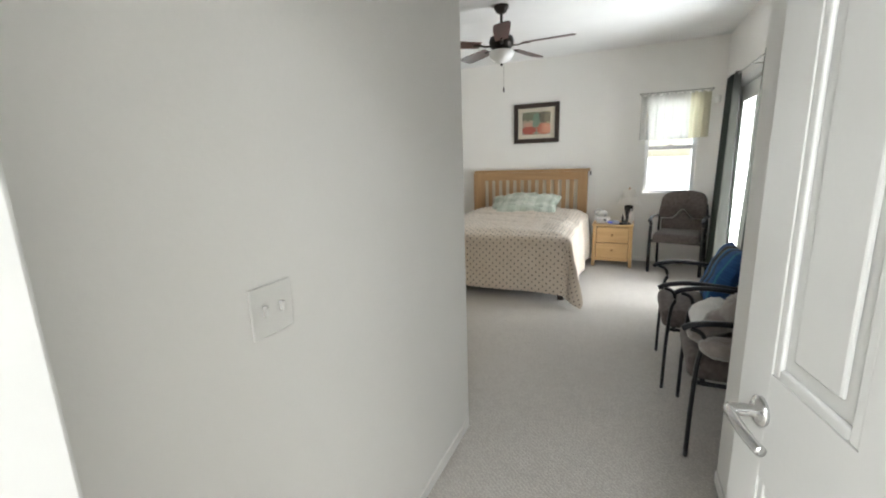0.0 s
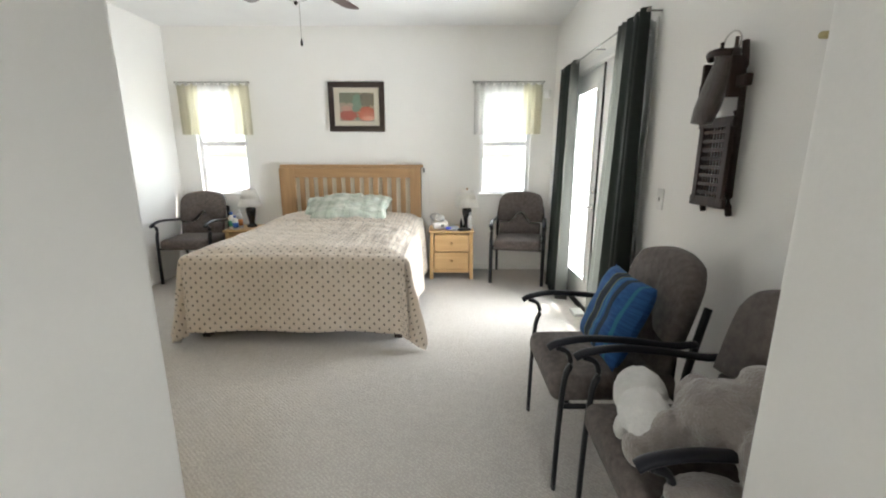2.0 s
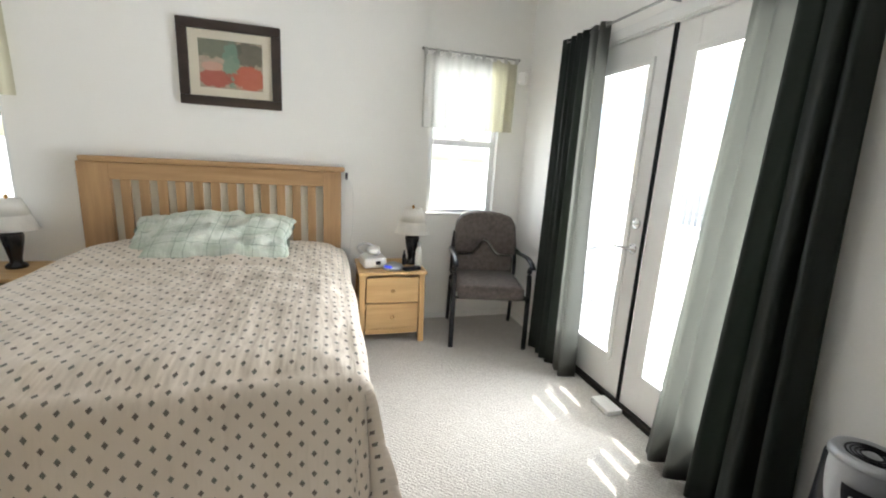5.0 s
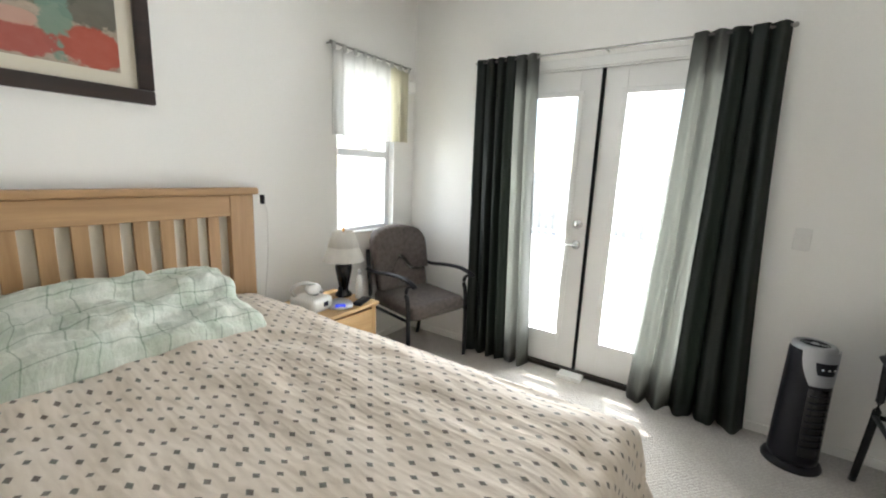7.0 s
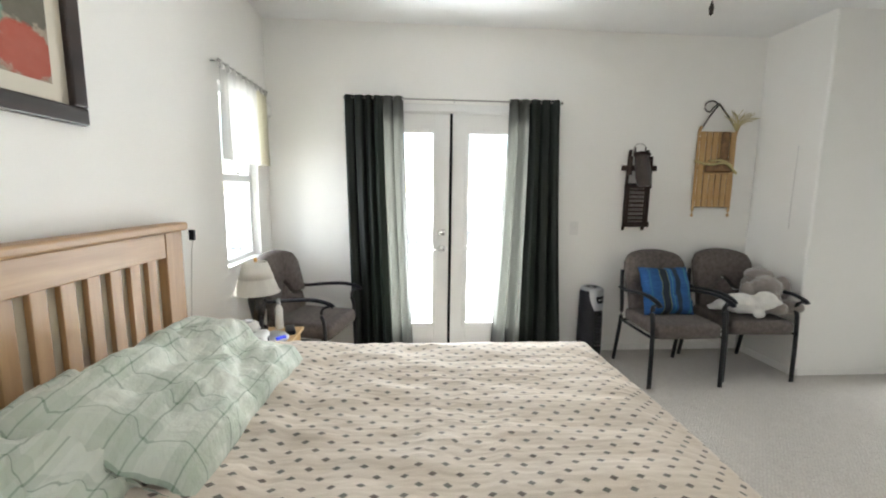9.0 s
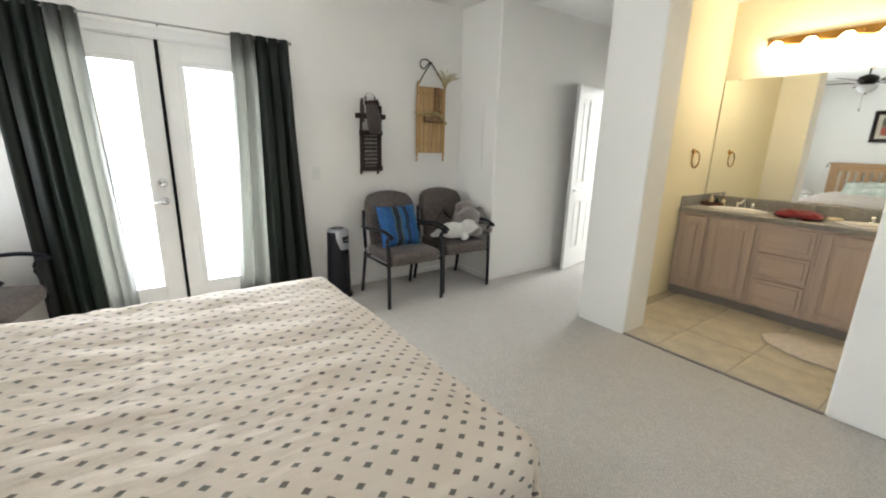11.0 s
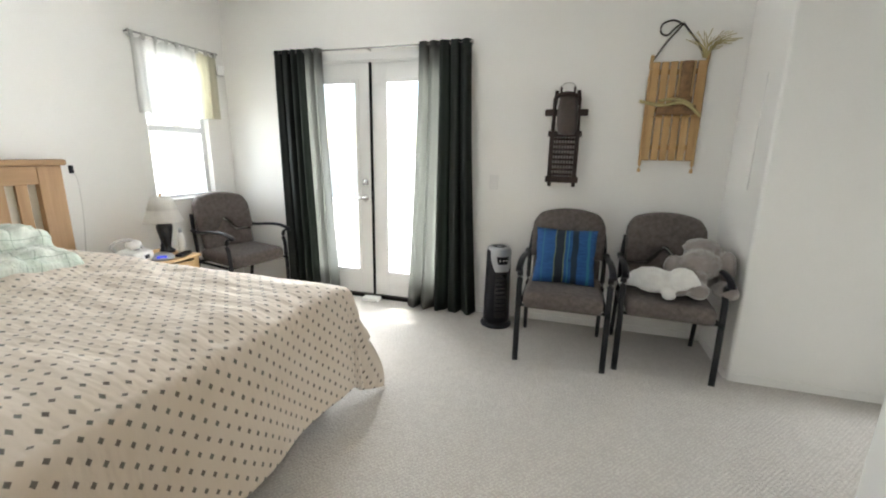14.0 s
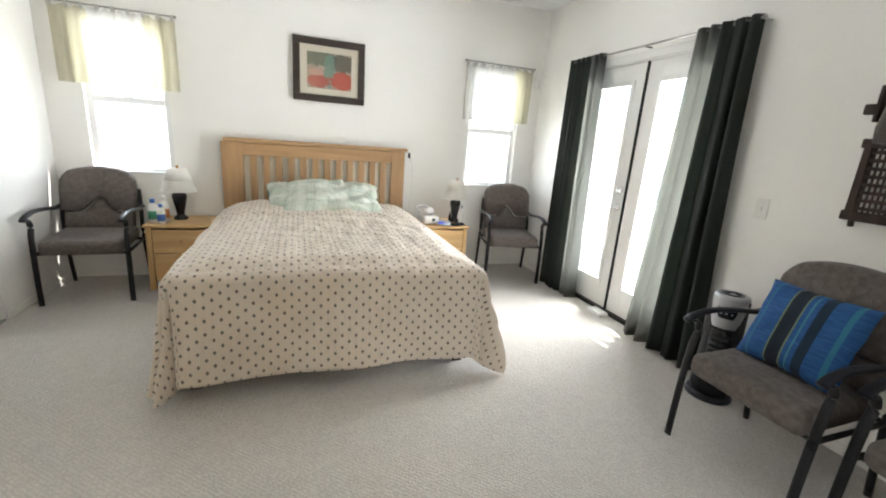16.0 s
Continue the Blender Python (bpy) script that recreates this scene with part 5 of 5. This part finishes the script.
for k in range(5):
    a = 360 / 5 * k + FANROT
    mt = pose(0, 0, 0, 0, 0, a) @ pose(0, 0, -0.245, 11, 0, 0)
    b = bmesh.new()
    pr = [(0.20, 0.055), (0.30, 0.062), (0.50, 0.070), (0.60, 0.068), (0.635, 0.052), (0.645, 0.0)]
    ring = [(x, -y) for x, y in pr] + [(x, y) for x, y in reversed(pr[:-1])]
    up = [b.verts.new((x, y, 0.003)) for x, y in ring]
    dn = [b.verts.new((x, y, -0.003)) for x, y in ring]
    b.faces.new(up)
    b.faces.new(list(reversed(dn)))
    for q in range(len(ring)):
        b.faces.new((up[q], up[(q + 1) % len(ring)], dn[(q + 1) % len(ring)], dn[q]))
    bl = part("blade", b, M["blade"], fan, "dark walnut blade")
    bl.matrix_basis = mt
    ir = part("blade_iron", tube([(0.09, 0, -0.005), (0.15, 0, -0.012), (0.19, 0, -0.006), (0.26, 0, -0.006)], 0.014, 8, flat=0.4), M["bronze"], fan, "", True)
    ir.matrix_basis = mt
part("pull_chain", tube([(0.02, 0.0, -0.36), (0.02, 0, -0.60)], 0.0022, 6, smooth_steps=1), M["nickel"], fan)
part("pull_fob", lathe([(0, -0.645), (0.006, -0.64), (0.008, -0.62), (0.003, -0.60), (0, -0.60)], 12, None, Matrix.Translation((0.02, 0, 0))), M["bronze"], fan, "", True)

for o in fan.children:
    if not o.name.startswith(("canopy", "downrod")):
        o.location.z -= DROP

# ---------------------------------------------------------------- entry door, open against the hall wall
ed = thing("entry_door", EDX, EDY, 0.012, EDR, "white panelled entry door standing open", "door")
DW, DH, DT = 0.79, 2.03, 0.035
# local x runs from hinge to free edge, local y = 0 faces the room
cols = ((0.17, 0.37), (0.49, 0.69))
rows_ = ((0.24, 0.80), (1.00, 1.90))
bm = box(0, 0, 0, 0.17, DT, DH, 0.002)
box(0.69, 0, 0, DW, DT, DH, 0.002, bm=bm)
box(0.37, 0, 0, 0.49, DT, DH, bm=bm)
for x0, x1 in cols:
    for z0, z1 in ((0, 0.24), (0.80, 1.00), (1.90, DH)):
        box(x0, 0, z0, x1, DT, z1, bm=bm)
part("leaf", bm, M["trim"], ed)
for x0, x1 in cols:
    for z0, z1 in rows_:
        pn = part("panel", box(x0, 0.010, z0, x1, DT - 0.010, z1), M["trim"], ed)
        b = None
        for a0, a1, c0, c1 in ((x0, x0 + 0.02, z0, z1), (x1 - 0.02, x1, z0, z1), (x0 + 0.02, x1 - 0.02, z0, z0 + 0.02), (x0 + 0.02, x1 - 0.02, z1 - 0.02, z1)):
            b = box(a0, DT - 0.010, c0, a1, DT - 0.001, c1, 0.004, bm=b)
        box(x0 + 0.045, DT - 0.010, z0 + 0.045, x1 - 0.045, DT - 0.003, z1 - 0.045, 0.005, bm=b)
        part("moulding", b, M["trim"], pn)
hx = DW - 0.085
for sgn, yy in ((1, DT),):
    r = part("handle", lathe([(0.0, 0), (0.027, 0), (0.028, 0.006), (0.020, 0.011), (0.011, 0.014), (0.011, 0.052), (0.0, 0.053)], 22, None, Matrix.Translation((hx, yy, 0.92)) @ pose(0, 0, 0, -90, 0, 0)), M["chrome"], ed, "satin chrome lever handle", True)
    part("lever", tube([(hx + 0.004, yy + 0.052, 0.92), (hx - 0.03, yy + 0.056, 0.92), (hx - 0.08, yy + 0.056, 0.918), (hx - 0.115, yy + 0.052, 0.917)], 0.009, 10), M["chrome"], r, "", True)
for z in (0.2, 1.0, 1.78):
    part("hinge", box(-0.008, -0.004, z, 0.003, 0.008, z + 0.1, 0.003), M["nickel"], ed)

# ---------------------------------------------------------------- bathroom vanity
VY0, VY1, VX1, VX0, VH = 0.0, 0.56, HXL - 0.092, -3.30, 0.87
units = ((VX1 - 0.005, "door", 0.28), (VX1 - 0.285, "door", 0.385), (VX1 - 0.67, "drawers", 0.40), (VX1 - 1.07, "door", 0.43), (VX1 - 1.50, "door", 0.43), (VX1 - 1.93, "door", 0.43))
for x, kind, w in units:
    c = thing("vanity_cabinet", x - w / 2, VY1, 0, 180, "pinkish pickled oak vanity cabinet with " + ("three drawers" if kind == "drawers" else "a panelled door"), "cabinet", "vanity cabinets")
    hw = w / 2 - 0.0008
    part("body", box(-hw, 0.0, 0.09, hw, 0.46, VH - 0.041), M["pickled"], c)
    part("toe_kick", box(-hw, 0.018, 0.008, hw, 0.035, 0.0895), M["toe"], c, "grey vinyl toe kick")
    if kind == "door":
        d = part("door", box(-hw + 0.022, -0.020, 0.115, hw - 0.022, -0.001, VH - 0.065, 0.005), M["pickled"], c)
        z0, z1, q = 0.115, VH - 0.065, hw - 0.022
        for nm, a0, a1, c0, c1 in (("stile", -q, -q + 0.055, z0, z1), ("stile", q - 0.055, q, z0, z1), ("rail", -q + 0.055, q - 0.055, z0, z0 + 0.055), ("rail", -q + 0.055, q - 0.055, z1 - 0.055, z1)):
            part(nm, box(a0, -0.030, c0, a1, -0.0205, c1, 0.004), M["pickled"], d)
        part("raised_panel", box(-q + 0.075, -0.028, z0 + 0.075, q - 0.075, -0.0205, z1 - 0.075, 0.006), M["pickled"], d)
    else:
        for z0, z1 in ((0.115, 0.345), (0.365, 0.575), (0.595, VH - 0.065)):
            d = part("drawer", box(-hw + 0.022, -0.020, z0, hw - 0.022, -0.001, z1, 0.006), M["pickled_x"], c)
            part("drawer_panel", box(-hw + 0.05, -0.027, z0 + 0.028, hw - 0.05, -0.0205, z1 - 0.028, 0.006), M["pickled_x"], d)
struct("vanity_base", box(VX0, VB + 0.001, 0.007, VX1, 0.52, 0.0125), M["toe"], "grey vinyl base under the vanity")
sinks = (-1.20, -2.13)
top = thing("countertop", 0, 0, VH, 0, "speckled grey laminate vanity top with backsplash", "countertop")
bm = box(VX0, VB + 0.001, -0.040, VX1, VY1 + 0.025, 0.0, 0.006)
part("worktop", bm, M["counter"], top)
part("backsplash", box(VX0, VB + 0.001, 0.0005, VX1, VB + 0.020, 0.10, 0.003), M["counter"], top)
part("side_splash", box(VX1 - 0.018, VB + 0.021, 0.0005, VX1, VY1 + 0.01, 0.10, 0.003), M["counter"], top)
for x in sinks:
    sk = thing("sink", x, 0.345, VH, 0, "oval white porcelain drop-in basin", "sink", "vanity sinks")
    b = lathe([(0.21, 0.001), (0.235, 0.002), (0.24, 0.010), (0.225, 0.015), (0.205, 0.010), (0.17, 0.004), (0.10, 0.002), (0.0, 0.0018)], 36)
    bmesh.ops.transform(b, matrix=Matrix.Diagonal((1, 0.74, 1, 1)), verts=b.verts)
    part("basin", b, M["porcelain"], sk, "", True)
    part("drain", lathe([(0, 0.003), (0.02, 0.003), (0.02, 0.006), (0, 0.006)], 14), M["chrome"], sk, "", True)
    fc = thing("faucet", x, 0.145, VH, 0, "chrome two-handle bathroom faucet", "faucet", "vanity faucets")
    part("base_plate", box(-0.085, -0.025, 0.0, 0.085, 0.025, 0.016, 0.007, seg=3), M["chrome"], fc, "", True)
    part("spout", tube([(0, 0, 0.014), (0, 0.0, 0.06), (0, 0.03, 0.085), (0, 0.09, 0.075), (0, 0.115, 0.06)], 0.012, 10), M["chrome"], fc, "", True)
    for s in (-0.06, 0.06):
        part("tap", lathe([(0, 0.015), (0.020, 0.015), (0.016, 0.03), (0.022, 0.045), (0.018, 0.06), (0, 0.062)], 14, None, Matrix.Translation((s, 0, 0))), M["chrome"], fc, "", True)
mirror = thing("wall_mirror", -2.05, VB + 0.001, 0.972, 0, "large frameless wall mirror above the vanity", "mirror")
part("glass", box(VX0 + 2.05, 0.0, 0, VX1 - 0.012 + 2.05, 0.006, 1.08, 0.001), M["mirror"], mirror)
for x in (-0.9, 0.2, 1.1):
    part("clip", box(x, 0.0, 1.072, x + 0.02, 0.010, 1.092, 0.002), M["chrome"], mirror)
lb = thing("vanity_light", -1.66, VB, 2.33, 0, "brass bar vanity light with lit glass shades", "wall lamp")
part("bar", box(-0.55, 0.001, -0.035, 0.55, 0.03, 0.035, 0.008), M["brass"], lb)
for k in range(5):
    x = -0.46 + 0.23 * k
    part("arm", tube([(x, 0.03, 0.0), (x, 0.075, 0.01), (x, 0.09, -0.02)], 0.010, 8), M["brass"], lb, "", True)
    part("shade", lathe([(0.0, -0.01), (0.028, -0.012), (0.05, -0.04), (0.068, -0.085), (0.075, -0.11), (0.070, -0.11), (0.0, -0.095)], 20, None, Matrix.Translation((x, 0.09, 0.0))), M["globe"], lb, "lit frosted glass shade", True)

tr = thing("towel_ring", HXL - 0.092, 0.50, 1.39, 0, "brass towel ring on the bathroom wall", "towel ring")
part("mount", lathe([(0, 0), (0.024, 0), (0.022, 0.012), (0.012, 0.02), (0.010, 0.04), (0, 0.042)], 18, None, pose(0, 0, 0.0, 0, -90, 0)), M["brass"], tr, "", True)
part("ring", tube([(-0.035, 0.075 * math.sin(a), -0.075 + 0.075 * math.cos(a)) for a in [2 * math.pi * q / 24 for q in range(25)]], 0.007, 8, None, 1), M["brass"], tr, "", True)

tw = part("folded_towel", cushion_bm(0.32, 0.22, 0.06, None, 16, 0.35, 0.02, 6.0), M["red_towel"], None, "", True)
tw.matrix_basis = pose(-1.67, 0.38, VH, 0, 0, 8)
tagged(tw, "dark red towel crumpled on the vanity top", "towel")
ty = thing("tray", -0.94, 0.19, VH, 0, "brown wicker tray with small toiletries", "tray")
part("tray_base", box(-0.09, -0.06, 0.0, 0.09, 0.06, 0.012, 0.004), M["basket"], ty)
for a in ((-0.09, -0.06, 0.09, -0.05), (-0.09, 0.05, 0.09, 0.06), (-0.09, -0.05, -0.08, 0.05), (0.08, -0.05, 0.09, 0.05)):
    part("rim", box(a[0], a[1], 0.012, a[2], a[3], 0.04, 0.003), M["basket"], ty)
bottle(-0.92, 0.19, VH + 0.012, 0.016, 0.10, "soap", "soap", "small cream bottle on a tray")
bottle(-0.97, 0.19, VH + 0.012, 0.014, 0.075, "black_plastic", "black_plastic", "small dark jar on a tray")
bottle(-1.02, 0.17, VH, 0.017, 0.09, "soap", "brass", "small amber soap bottle by the sink")
cup = part("cup", lathe([(0, 0), (0.032, 0), (0.036, 0.10), (0.033, 0.10), (0.03, 0.006), (0, 0.006)], 20), M["counter"], None, "", True)
cup.matrix_basis = pose(-1.68, 0.17, VH)
tagged(cup, "grey tumbler by the backsplash", "cup")
so = part("soap_dish", box(-0.05, -0.03, 0, 0.05, 0.03, 0.025, 0.01, seg=3), M["soap"], None, "", True)
so.matrix_basis = pose(-1.86, 0.21, VH)
tagged(so, "cream soap dish near the backsplash", "soap dish")
rg = part("bath_rug", lathe([(0, 0.0), (0.38, 0.0), (0.40, 0.008), (0.385, 0.018), (0, 0.022)], 44), M["rug"], None, "", True)
bmesh_scale = Matrix.Diagonal((1.0, 0.62, 1, 1))
rg.data.transform(bmesh_scale)
rg.matrix_basis = pose(-2.16, 0.98, 0.0105)
tagged(rg, "oval cream bath rug on the tile floor", "rug")

# floor tiles, laid last
tile_me = mesh_of(box(-0.227, -0.227, 0.0, 0.227, 0.227, 0.0045, 0.0015, seg=1), "tile", M["tile"])
for i in range(6):
    for j in range(4):
        x, y = -1.84 + 0.23 - 0.46 * (i - 2), 1.87 - 0.24 - 0.46 * j
        if x - 0.227 < -3.34 or x + 0.227 > HXL - 0.08 + 0.1:
            continue
        o = new("tile", tile_me)
        o.parent = bath_floor
        o.location = (x, y, 0.006)
